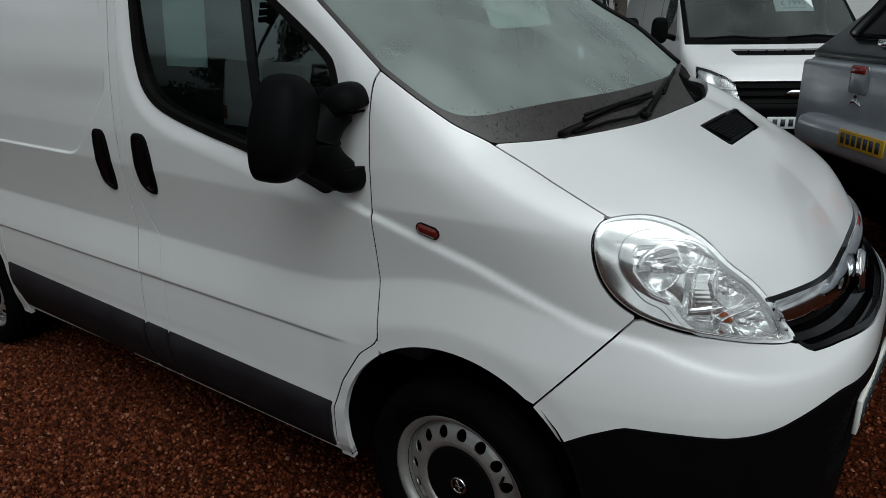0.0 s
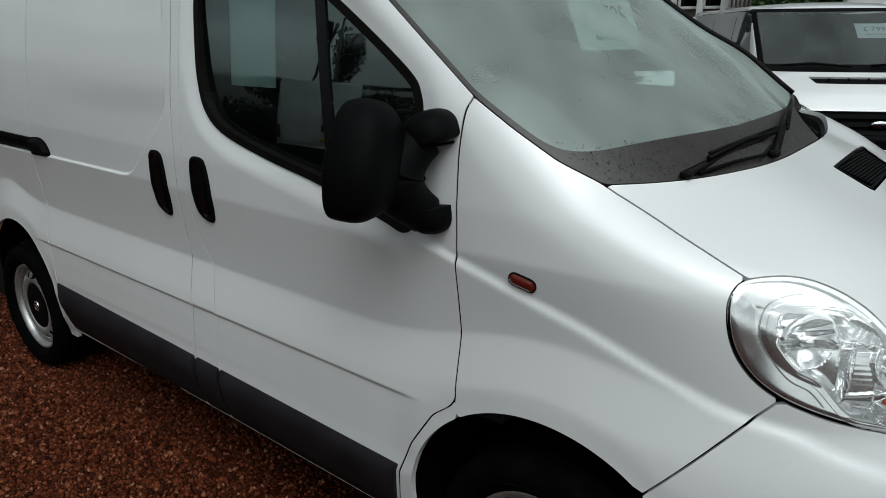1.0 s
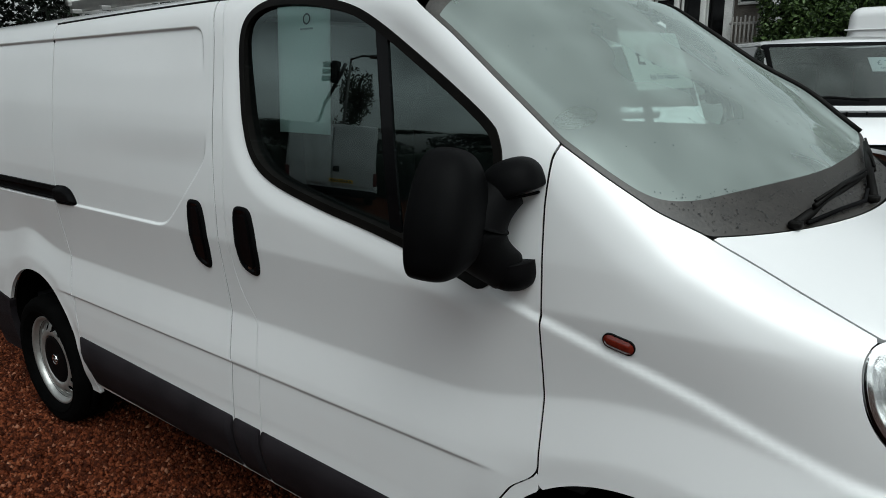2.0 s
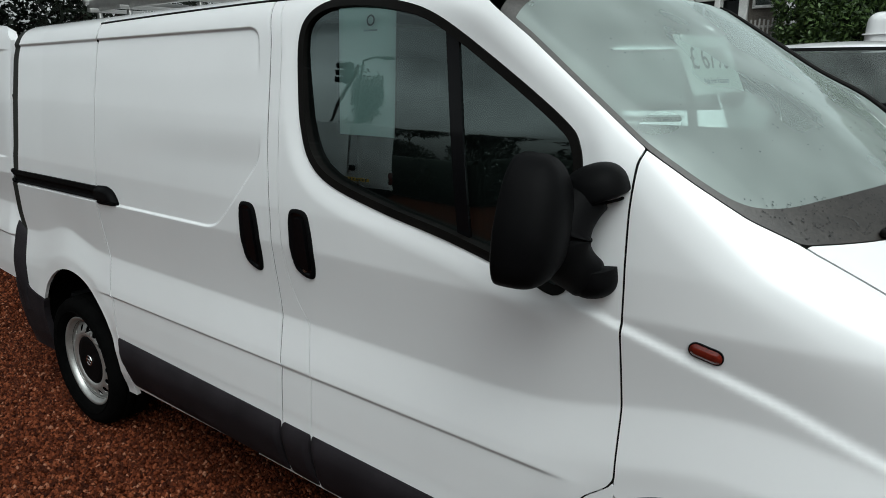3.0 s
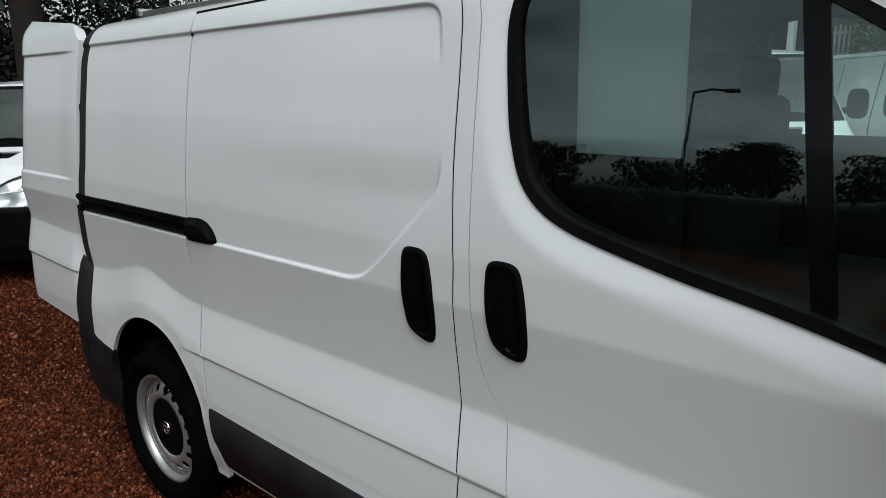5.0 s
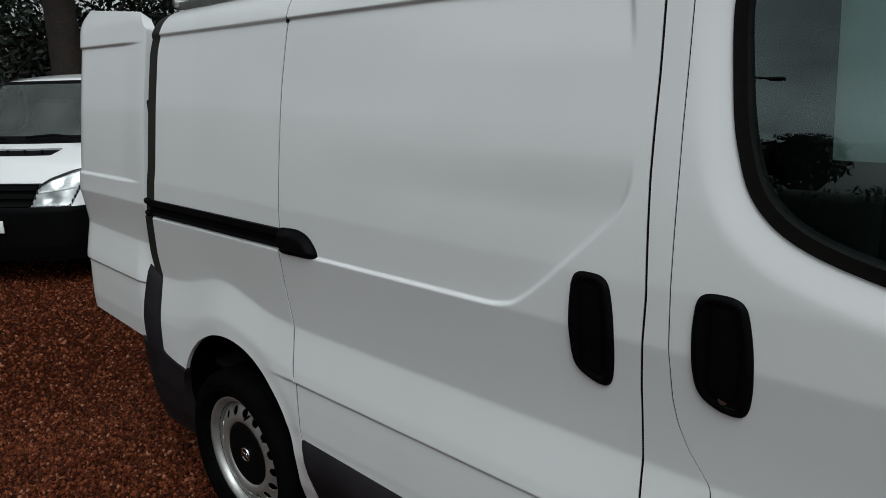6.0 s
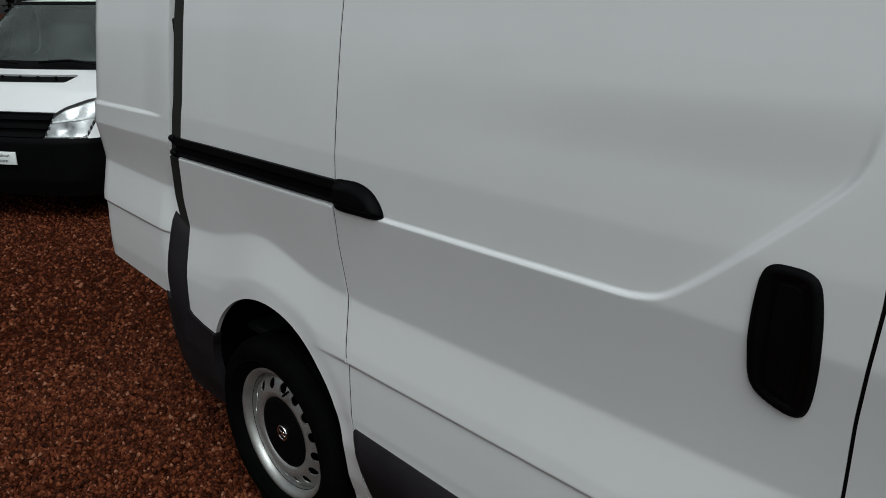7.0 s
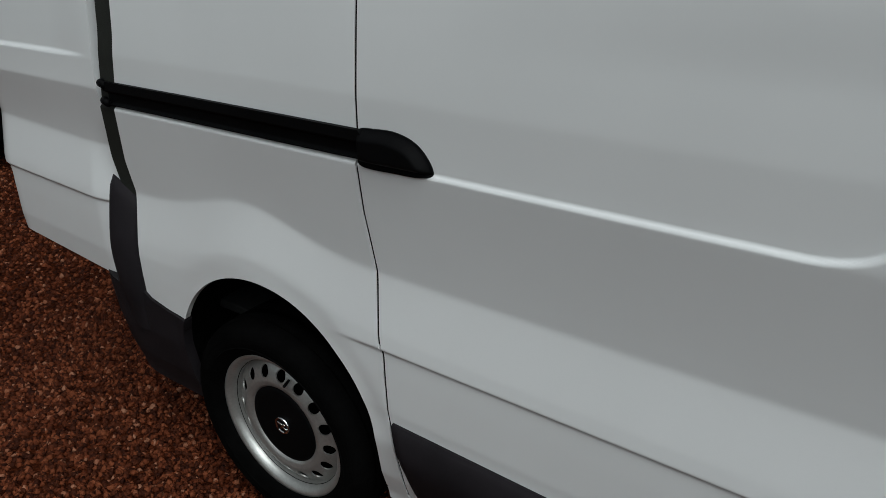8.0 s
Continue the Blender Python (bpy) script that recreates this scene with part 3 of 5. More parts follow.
# headlights
P = nose_grid(-0.52, -0.22, 0.90, 1.26, 0.0014, 0.0025)
x, y, z = P[..., 0], P[..., 1], P[..., 2]
head = poly(x, z, HEAD)
lamp = part("headlight", cut(P, np.maximum(head + 0.0003, -head - 0.0060), 0.03, -0.001), LAMP_WHITE, van, "clear headlight with black edge")
part("lamp_lens", cut(P, head + 0.0013, 0.0, 0.001), LENS, lamp, "clear lamp lens")
APERTURE = rounded([(0.451, 1.178), (0.461, 1.196), (0.50, 1.20), (0.568, 1.191), (0.619, 1.162), (0.684, 1.113), (0.743, 1.044), (0.790, 0.950), (0.735, 0.951), (0.657, 0.966), (0.604, 0.98), (0.55, 1.037), (0.508, 1.059), (0.474, 1.098), (0.453, 1.137)])
hole = poly(x, z, APERTURE)
floor_ = -0.040 * smooth(0.0, -0.022, hole)
for bx, bz, br in ((0.525, 1.125, 0.062), (0.686, 1.070, 0.046), (0.735, 0.985, 0.034)):
    rr = np.hypot((x - bx) * 1.25, z - bz) / br
    floor_ = np.where((rr < 1) & (hole < -0.012), np.minimum(floor_, -0.050) + 0.030 * rr ** 2, floor_)
    floor_ = np.where((rr < 0.22), -0.022, floor_)
# stepped bands over the main bulb, flutes between the bulbs
band = smooth(0.60, 0.56, x) * smooth(1.115, 1.135, z) * smooth(-0.004, -0.012, hole)
floor_ = floor_ + band * (0.018 + 0.0014 * np.sin((z - 0.25 * (x - 0.46)) * 300))
fan = smooth(0.590, 0.600, x) * smooth(0.665, 0.650, x) * smooth(0.99, 1.01, z) * smooth(1.13, 1.115, z)
floor_ = floor_ * (1 - fan) + fan * (-0.016 + 0.00016 * np.sin(z * 520))
ridge = np.minimum(np.abs(poly(x, z, [(0.657, 0.95), (0.671, 0.998), (0.744, 1.036), (0.85, 1.0), (0.85, 0.93)])), np.abs(poly(x, z, [(0.60, 1.135), (0.640, 1.125), (0.637, 1.093), (0.65, 1.06), (0.673, 1.03), (0.60, 1.02)])))
floor_ = np.where(ridge < 0.0035, -0.008, floor_)
dish = -0.006 - 0.30 * np.clip(-head - 0.014, 0, 0.04) - 0.06 * np.clip(-head, 0, 0.014)
part("lamp_housing", cut(P, np.maximum(head + 0.0013, -hole - 0.004), 0.0, dish), HOUSING, lamp, "silver lamp housing")
part("lamp_reflector", cut(P, np.maximum(hole - 0.004, head + 0.003), 0.0, np.minimum(floor_ - 0.010, dish - 0.004)), REFLECTOR, lamp, "faceted chrome reflector")


def bowl(radius, depth, at, aim, n=40, rings=9):
    rows = [(radius * k / rings, depth * (k / rings) ** 2) for k in range(rings + 1)] + [(radius * 1.04, depth), (radius * 1.06, depth - 0.01)]
    v, f = lathe([(max(r, 0.001), h) for r, h in rows], n)
    m = Matrix.Translation(at) @ Vector(aim).to_track_quat("Y", "Z").to_matrix().to_4x4()
    return [m @ Vector(p) for p in v], f


# black crescent: the seal line and the dark reflection beside it, as colour
shade = poly(x - 0.004, z - 0.006, HEAD)
part("lamp_shade", cut(P, np.maximum.reduce([head + 0.0004, -shade, (x - 0.66), hole * -1 + 0.006]), 0.0, 0.0), GLOSS_BLACK, lamp, "black crescent along the lower lamp edge")
part("lamp_bezel", cut(P, np.abs(hole - 0.002) - 0.0035, 0.006, dish + 0.004), REFLECTOR, lamp, "bright chrome bezel")
part("housing_seam", cut(P, np.maximum(np.abs(hole - 0.018) - 0.0016, head + 0.018), 0.0, dish + 0.0015), STEEL, lamp)


def at_lamp(px, pz, depth):
    yy = float(solve(lambda m: (np.array([px]), -m, np.array([pz])), np.array([0.2]), np.array([1.1]))[0])
    return Vector((px - depth * 0.7, -yy + depth * 0.7, pz))


part("signal_bulb", bowl(0.012, -0.022, at_lamp(0.691, 0.994, 0.014), (0.8, -0.6, 0.0), 16), BULB, lamp, "orange signal bulb")
both(lamp)

# front number plate
plate_f = part("number_plate", box((0.014, 0.52, 0.115), (0, 0, 0), 0.004), material("white_plate", (0.7, 0.7, 0.66), rough=0.35, stain=0.05, stain_size=12), van, "white front number plate")
plate_f.matrix_basis = pose(0.988, 0.0, 0.585, 0, 0, -4)
for k in range(7):
    part("plate_bar", box((0.002, 0.042, 0.07), (0.0085, -0.20 + 0.066 * k, 0)), INK, plate_f)

# rear bumper corner and the trim behind the last panel
P = side_grid(-3.90, -3.30, 0.28, 1.00, 0.009, 0.008)
x, y, z = P[..., 0], P[..., 1], P[..., 2]
base = np.maximum.reduce([poly(x, z, CORNER), -3.86 - x, 0.30 - z, -arch(x, z)[1]])
both(part("rear_bumper", cut(P, base, 0.03, 0.006), GREY_PLASTIC, van, "dark grey plastic rear bumper corner"))
# the upright horn of the bumper, bowed outwards, its top rising to the rear
verts, faces, around = [], [], 36
levels = np.linspace(0.52, 0.968, 18)
for i, zl in enumerate(levels):
    cx = float(REAR_EDGE(np.array(zl))) - 0.067
    cy = -float(half(np.array(cx), np.array(zl))) + 0.030 - 0.014 * math.sin(math.pi * min(max((zl - 0.58) / 0.40, 0), 1))
    shrink = 1.0 - 0.18 * max((zl - 0.93) / 0.038, 0) ** 2
    for k in range(around):
        a = 2 * math.pi * k / around
        ca, sa = math.cos(a), math.sin(a)
        ex, ey = math.copysign(abs(ca) ** 0.8, ca) * 0.065 * shrink, math.copysign(abs(sa) ** 0.8, sa) * 0.042 * shrink
        verts.append((cx + ex, cy + ey, zl - 0.42 * ex * max((zl - 0.80) / 0.16, 0)))
for i in range(len(levels) - 1):
    for k in range(around):
        a, b = i * around + k, i * around + (k + 1) % around
        faces.append((a, b, b + around, a + around))
faces.append(tuple(range(len(verts) - around, len(verts))))
horn = part("bumper_horn", (verts, faces), GREY_PLASTIC, van)
v, f = lathe([(0.0002, -0.001), (0.007, -0.001), (0.0095, -0.003), (0.011, 0.0)], 16)
part("screw_hole", ([Vector(p) + Vector((-3.612, -0.9570, 0.757)) for p in v], f), DARK, horn)
both(horn)
P = side_grid(-3.70, -3.44, 0.90, 1.985, 0.008, 0.01)
x, y, z = P[..., 0], P[..., 1], P[..., 2]
both(part("pillar_trim", cut(P, np.maximum.reduce([x - REAR_EDGE(z) + 0.002, REAR_EDGE(z) - 0.075 - x, 0.95 - z, 0.74 + y]), 0.05, -0.006), material("weathered_trim", (0.020, 0.021, 0.018), rough=0.6, spec=0.15, grain=0.2, grain_size=300, stain=0.2, stain_size=6), van, "weathered black trim along the rear pillar"))


# ---- van: open rear door, fittings, wheels, inside ----
def rear_door_grid():
    s, zz = np.linspace(0, 0.76, 120), np.linspace(0.60, 2.08, 440)
    S, Z = np.meshgrid(s, zz, indexing="ij")
    ZL = Z - 0.039 * (S - 0.15) * smooth(1.33, 1.10, Z)
    w = HALF(ZL - 0.135 * smooth(1.33, 1.10, Z)) - 0.010 * smooth(0.912, 0.900, ZL) * smooth(0.56, 0.66, Z) - 0.055 * smooth(1.90, 2.06, Z) ** 2
    w = w - 0.018 * smooth(0.16, 0.04, S) * smooth(1.16, 0.96, Z)
    panel = np.maximum.reduce([S - 0.9, Z - 1.86, 1.325 - Z])
    w = w - 0.008 * smooth(0.006, -0.006, panel) * smooth(0.03, 0.24, S)
    w = w - 0.05 * smooth(0.60, 0.78, S) ** 2
    return np.stack([-3.615 - S * 0.999, -w + 0.012, Z], -1), S, Z


P, S, Z = rear_door_grid()
edge = table([0.60, 0.70, 0.80, 0.90, 0.95, 1.10, 1.40, 1.80, 1.96], [0.655, 0.657, 0.650, 0.646, 0.675, 0.69, 0.70, 0.71, 0.70], 0.02, 0.5, 2.1)
g = np.maximum.reduce([S - edge(Z), 0.02 + 0.05 * smooth(0.955, 0.915, Z) - S, 0.640 + 0.078 * S - Z, Z - 1.968 - 0.085 * S + 0.06 * smooth(0.10, 0.02, S)])
rear_door = part("rear_door", cut(P, g, 0.045), PAINT, van, "white rear door standing open")
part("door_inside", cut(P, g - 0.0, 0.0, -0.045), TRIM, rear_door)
for zc in (0.80, 1.20, 1.62):
    part("hinge", box((0.07, 0.03, 0.05), (-3.60, -0.885 if zc < 1.5 else -0.845, zc), 0.008), PLASTIC, rear_door)

# closed left rear door and the frame of the opening
part("rear_door", box((0.05, 0.80, 1.28), (-3.56, 0.42, 1.30), 0.02), PAINT, van)
part("rear_bumper_beam", box((0.16, 1.60, 0.30), (-3.74, 0, 0.46), 0.05, 3), GREY_PLASTIC, van, "dark grey rear bumper")
part("cargo_floor", box((2.10, 1.62, 0.03), (-2.50, 0, 0.60), 0.004), TRIM, van)

# handles
def handle(pts, lock=None):
    pts = np.asarray(pts)
    x0, x1 = pts[:, 0].min() - 0.03, pts[:, 0].max() + 0.03
    P = side_grid(x0, x1, pts[:, 1].min() - 0.03, pts[:, 1].max() + 0.03, 0.004, 0.004)
    d = poly(P[..., 0], P[..., 2], rounded(pts))
    h = part("door_handle", cut(P, np.maximum(d, -d - 0.012), 0.012, 0.006 * smooth(0.0, -0.006, d) + 0.002), PLASTIC, van, "black plastic recessed door handle")
    part("handle_cup", cut(P, d + 0.010, 0.0, 0.007 - 0.005 * smooth(-0.010, -0.024, d)), GLOSS_BLACK, h)
    cx = pts[:, 0].mean()
    part("handle_pull", cut(P, np.maximum(np.abs(P[..., 0] - cx - 0.004) - 0.026, d + 0.028), 0.008, 0.008), GLOSS_BLACK, h)
    if lock:
        v, f = lathe([(0.0001, -0.008), (0.007, -0.008), (0.0085, -0.006), (0.0085, 0.0)], 20)
        part("lock", ([Vector(p) + Vector(lock) for p in v], f), material("lock_metal", (0.35, 0.27, 0.22), rough=0.35, metal=0.9, stain=0.2, stain_size=200), h, "small metal key lock")
    both(h)


handle([(-1.652, 1.312), (-1.615, 1.322), (-1.580, 1.312), (-1.566, 1.27), (-1.558, 1.19), (-1.562, 1.11), (-1.577, 1.085), (-1.61, 1.088), (-1.648, 1.112), (-1.66, 1.16), (-1.662, 1.25)])
handle([(-1.392, 1.316), (-1.352, 1.326), (-1.315, 1.316), (-1.300, 1.275), (-1.290, 1.20), (-1.293, 1.13), (-1.308, 1.103), (-1.345, 1.103), (-1.383, 1.125), (-1.398, 1.17), (-1.402, 1.26)], (-1.341, -0.930, 1.128))

# side rail of the sliding door
P = side_grid(-3.64, -2.62, 1.19, 1.29, 0.015, 0.003)
x, z = P[..., 0], P[..., 2]
lipp = 0.014 * smooth(1.240, 1.246, z) + 0.010 * smooth(1.216, 1.212, z) + 0.0015
rail = part("door_rail", cut(P, np.maximum.reduce([1.207 - z, z - 1.270, -3.575 - x, x + 2.685]), 0.012, lipp), PLASTIC, van, "black sliding door rail")
P = side_grid(-2.74, -2.50, 1.18, 1.30, 0.004, 0.003)
x, z = P[..., 0], P[..., 2]
d = poly(x, z, rounded([(-2.70, 1.268), (-2.66, 1.274), (-2.61, 1.275), (-2.565, 1.263), (-2.536, 1.240), (-2.520, 1.212), (-2.532, 1.200), (-2.60, 1.197), (-2.695, 1.199), (-2.705, 1.235)]))
part("rail_cap", cut(P, d, 0.016, 0.004 + 0.022 * smooth(0.0, -0.022, d)), PLASTIC, rail)
for zc in (1.262, 1.215):
    part("rail_end", tube([(-3.615, -0.905, zc), (-3.60, -0.922, zc), (-3.565, -0.934, zc)], [0.010, 0.012, 0.010], 10), PLASTIC, rail)
both(rail)

# side signal lamp
P = side_grid(-0.15, 0.0, 1.10, 1.22, 0.003, 0.003)
x, z = P[..., 0], P[..., 2]
u, v = (x + 0.079) * 0.97 + (z - 1.161) * -0.22, (x + 0.079) * 0.22 + (z - 1.161) * 0.97
d = np.hypot(np.maximum(np.abs(u) - 0.0195, 0), v) - 0.0180
signal = part("side_signal", cut(P, np.maximum(d, -d - 0.0035), 0.01, 0.004), GLOSS_BLACK, van, "red-brown side signal lamp")
part("signal_lens", cut(P, d + 0.0028, 0.0, 0.004 + 0.006 * smooth(0.0, -0.014, d)), AMBER, signal)
both(signal)


# mirror
def egg(centre, radii, power=0.6, turn=(0, 0, 0), n=32, m=20, squash=None):
    verts, faces = [], []
    f = lambda c: math.copysign(abs(c) ** power, c)
    R = pose(*centre, *turn)
    for i in range(m + 1):
        b = -math.pi / 2 + math.pi * i / m
        for k in range(n):
            a = 2 * math.pi * k / n
            p = Vector((radii[0] * f(math.cos(b)) * f(math.cos(a)), radii[1] * f(math.cos(b)) * f(math.sin(a)), radii[2] * f(math.sin(b))))
            if squash:
                p = squash(p)
            verts.append(R @ p)
    for i in range(m):
        for k in range(n):
            a, b = i * n + k, i * n + (k + 1) % n
            faces.append((a, b, b + n, a + n))
    return verts, faces


def shell(p):
    t = p.z / 0.152
    p.y = p.y * (1.0 - 0.27 * max(t, 0) + 0.02 * t) + 0.016 * max(t, 0)
    p.x *= 1.0 - 0.14 * max(t, 0)
    p.y -= 0.018 * max(-t, 0) ** 2
    if p.z < 0:
        p.z *= 0.77 - 0.10 * p.y / 0.112
    if p.x < -0.03:
        p.x = -0.03 + (p.x + 0.03) * 0.25
    return p


mirror = part("door_mirror", egg((-0.425, -1.092, 1.427), (0.098, 0.114, 0.152), 0.68, (0, 4, 14), squash=shell), PLASTIC, van, "large black door mirror")
part("mirror_glass", egg((-0.452, -1.094, 1.435), (0.006, 0.072, 0.085), 0.5, (0, 4, 14)), CHROME, mirror)
def cap_shape(p):
    # domed above, square-cornered below
    if p.z < 0:
        s = min((abs(p.z) / 0.064) ** (1 / 0.85), 0.96)
        q = (1 - s * s) ** -0.425
        p.x, p.y, p.z = p.x * q, p.y * q, p.z * 0.36
    return p


def heel_shape(p):
    # square-cornered above, rounded below
    if p.z > 0:
        s = min((abs(p.z) / 0.052) ** (1 / 0.85), 0.96)
        q = (1 - s * s) ** -0.425
        p.x, p.y, p.z = p.x * q, p.y * q, p.z * 0.40
    return p


part("mirror_foot", egg((-0.343, -0.928, 1.484), (0.074, 0.076, 0.062), 0.85, (0, -20, 12), squash=cap_shape), PLASTIC, mirror)
part("mirror_foot", egg((-0.338, -0.930, 1.292), (0.056, 0.066, 0.052), 0.85, (0, -8, 10), squash=heel_shape), PLASTIC, mirror)
neck = [(-0.352 - 0.034 * math.sin(math.pi * q), -0.945 - 0.066 * math.sin(math.pi * q), 1.480 - 0.190 * q) for q in np.linspace(0, 1, 25)]
part("mirror_neck", tube(neck, [0.052 + 0.020 * math.sin(math.pi * q) ** 2 for q in np.linspace(0, 1, 25)], 28), PLASTIC, mirror)
for zc, dx in ((1.463, 0.0),):
    ring = [(-0.342 + dx + 0.057 * math.cos(a), -0.932 + 0.068 * math.sin(a), zc + 0.010 * math.cos(a)) for a in np.linspace(-3.3, 0.3, 16)]
    part("mirror_seam", tube(ring, 0.0035, 8), DARK, mirror)
both(mirror)


# wheels
def wheel_meshes():
    tyre = [(0.205, -0.060), (0.226, -0.078), (0.240, -0.096), (0.264, -0.112), (0.295, -0.115), (0.318, -0.104), (0.330, -0.085), (0.335, -0.065)]
    tread = [(0.335, -0.062), (0.328, -0.060), (0.328, -0.052), (0.336, -0.050), (0.336, -0.012), (0.328, -0.010), (0.328, 0.010), (0.336, 0.012), (0.336, 0.05), (0.335, 0.07), (0.31, 0.10), (0.20, 0.08)]
    t = part("wheel", lathe(tyre + tread, 72), TYRE, van, "black tyre on a silver steel wheel")
    for r in (0.262, 0.290):
        part("tyre_line", lathe([(r, -0.105), (r + 0.003, -0.1150), (r + 0.006, -0.1152), (r + 0.008, -0.108)], 64), TYRE, t)
    flange = [(0.205, -0.030), (0.205, -0.056), (0.209, -0.070), (0.215, -0.080), (0.223, -0.086), (0.231, -0.086), (0.235, -0.080), (0.234, -0.068)]
    rim = part("rim", lathe(flange, 72), STEEL, t)
    th, rr = np.linspace(0, 2 * math.pi, 385), np.linspace(0.085, 0.208, 34)
    T, R = np.meshgrid(th, rr, indexing="ij")
    D = np.interp(R, [0.08, 0.118, 0.128, 0.145, 0.160, 0.178, 0.192, 0.208], [-0.055, -0.060, -0.073, -0.077, -0.073, -0.065, -0.055, -0.042])
    Pw = np.stack([R * np.cos(T), D, R * np.sin(T)], -1)
    step = 2 * math.pi / 16
    off = (T + step / 2) % step - step / 2
    hole = np.hypot(off * R, R - 0.172) - 0.0172
    global CENTRE
    keep, CENTRE = CENTRE, np.array([0.0, 0.4, 0.0])
    part("wheel_disc", cut(Pw, -hole, 0.004), STEEL, rim)
    CENTRE = keep
    part("wheel_back", lathe([(0.02, -0.03), (0.196, -0.03), (0.196, 0.09)], 48), DARK, rim)
    cap = part("centre_cap", lathe([(0.0005, -0.074), (0.03, -0.074), (0.06, -0.075), (0.098, -0.074), (0.115, -0.0725), (0.123, -0.068), (0.1245, -0.055)], 56), PLASTIC, t, "black centre cap")
    emblem = part("cap_emblem", lathe([(0.0005, -0.0755), (0.021, -0.0757), (0.0225, -0.0785), (0.0255, -0.0790), (0.0275, -0.0775), (0.028, -0.073)], 40), CHROME, cap)
    part("emblem_ground", lathe([(0.0005, -0.0762), (0.0215, -0.0763), (0.0216, -0.0740)], 32), PLASTIC, emblem)
    for px, pz, w, tilt in ((-0.006, 0.007, 0.018, 30), (0.003, -0.002, 0.026, -25), (0.008, -0.010, 0.014, 40)):
        part("emblem_mark", box((w, 0.003, 0.007), (px, -0.0775, pz), 0.0012, 2, (0, tilt, 0)), CHROME, emblem)
    part("valve", tube([(0.10, -0.070, 0.150), (0.105, -0.086, 0.148), (0.108, -0.098, 0.146)], [0.004, 0.0045, 0.004], 8), PLASTIC, t)
    return t


w1 = wheel_meshes()
HUB = (-0.822, 0.335)
STEER = Matrix.Rotation(radians(-2), 4, "Z")
w1.matrix_basis = Matrix.Translation((0, HUB[0] + 0.005, HUB[1] + 0.010)) @ STEER @ pose(0, 0, 0, 0, 25, 0) @ Matrix.Scale(1.03, 4)
for wx, s, a in ((-3.098, 1, -18), (0, -1, 40), (-3.098, -1, 5)):
    again(w1, van, Matrix.Translation((wx, HUB[0] * s, HUB[1])) @ (STEER if wx == 0 else Matrix.Identity(4)) @ (Matrix.Rotation(math.pi if s < 0 else 0, 4, "Z")) @ pose(0, 0, 0, 0, a, 0))

# near-black inner skins, arch liners and underbody; their shade is in the colour
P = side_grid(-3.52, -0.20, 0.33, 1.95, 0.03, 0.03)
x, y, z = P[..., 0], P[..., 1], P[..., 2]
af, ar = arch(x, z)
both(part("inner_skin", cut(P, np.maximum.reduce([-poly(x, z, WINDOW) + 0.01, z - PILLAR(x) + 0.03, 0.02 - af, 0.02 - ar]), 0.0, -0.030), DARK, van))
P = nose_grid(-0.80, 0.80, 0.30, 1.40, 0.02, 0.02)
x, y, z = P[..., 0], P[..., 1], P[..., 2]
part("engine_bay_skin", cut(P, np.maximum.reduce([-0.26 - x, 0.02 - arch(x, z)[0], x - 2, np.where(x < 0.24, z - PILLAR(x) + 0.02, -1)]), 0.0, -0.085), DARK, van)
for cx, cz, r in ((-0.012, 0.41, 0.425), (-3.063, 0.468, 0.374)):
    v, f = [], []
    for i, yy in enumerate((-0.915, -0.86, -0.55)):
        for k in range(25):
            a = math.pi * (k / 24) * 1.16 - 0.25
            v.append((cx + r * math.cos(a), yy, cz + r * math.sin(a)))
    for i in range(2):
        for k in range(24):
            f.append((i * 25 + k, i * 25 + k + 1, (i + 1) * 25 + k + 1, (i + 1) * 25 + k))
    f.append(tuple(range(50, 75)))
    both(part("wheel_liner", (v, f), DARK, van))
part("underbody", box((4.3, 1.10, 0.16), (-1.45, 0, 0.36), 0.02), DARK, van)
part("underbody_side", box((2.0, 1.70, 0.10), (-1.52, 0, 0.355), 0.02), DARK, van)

# cab, its shade put into the near-black trim and fabric
part("dashboard", box((0.46, 1.56, 0.42), (-0.26, 0, 1.10), 0.07, 4), TRIM, van, "near-black dashboard")
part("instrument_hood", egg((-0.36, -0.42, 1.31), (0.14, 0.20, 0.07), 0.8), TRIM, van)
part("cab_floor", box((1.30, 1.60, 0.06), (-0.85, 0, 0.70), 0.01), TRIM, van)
part("bulkhead", box((0.03, 1.62, 1.20), (-1.47, 0, 1.30), 0.01), TRIM, van, "near-black bulkhead")
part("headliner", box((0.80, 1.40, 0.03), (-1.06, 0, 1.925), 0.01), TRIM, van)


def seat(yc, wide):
    s = part("seat", box((0.46, wide, 0.16), (-1.05, yc, 0.98), 0.05, 3), FABRIC, van, "near-black cloth seat")
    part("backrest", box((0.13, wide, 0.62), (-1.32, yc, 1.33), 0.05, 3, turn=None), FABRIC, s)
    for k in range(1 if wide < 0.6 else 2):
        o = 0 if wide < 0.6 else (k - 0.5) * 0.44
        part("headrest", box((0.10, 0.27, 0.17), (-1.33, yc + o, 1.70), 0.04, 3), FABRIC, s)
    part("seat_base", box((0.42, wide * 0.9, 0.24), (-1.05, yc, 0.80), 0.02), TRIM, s)


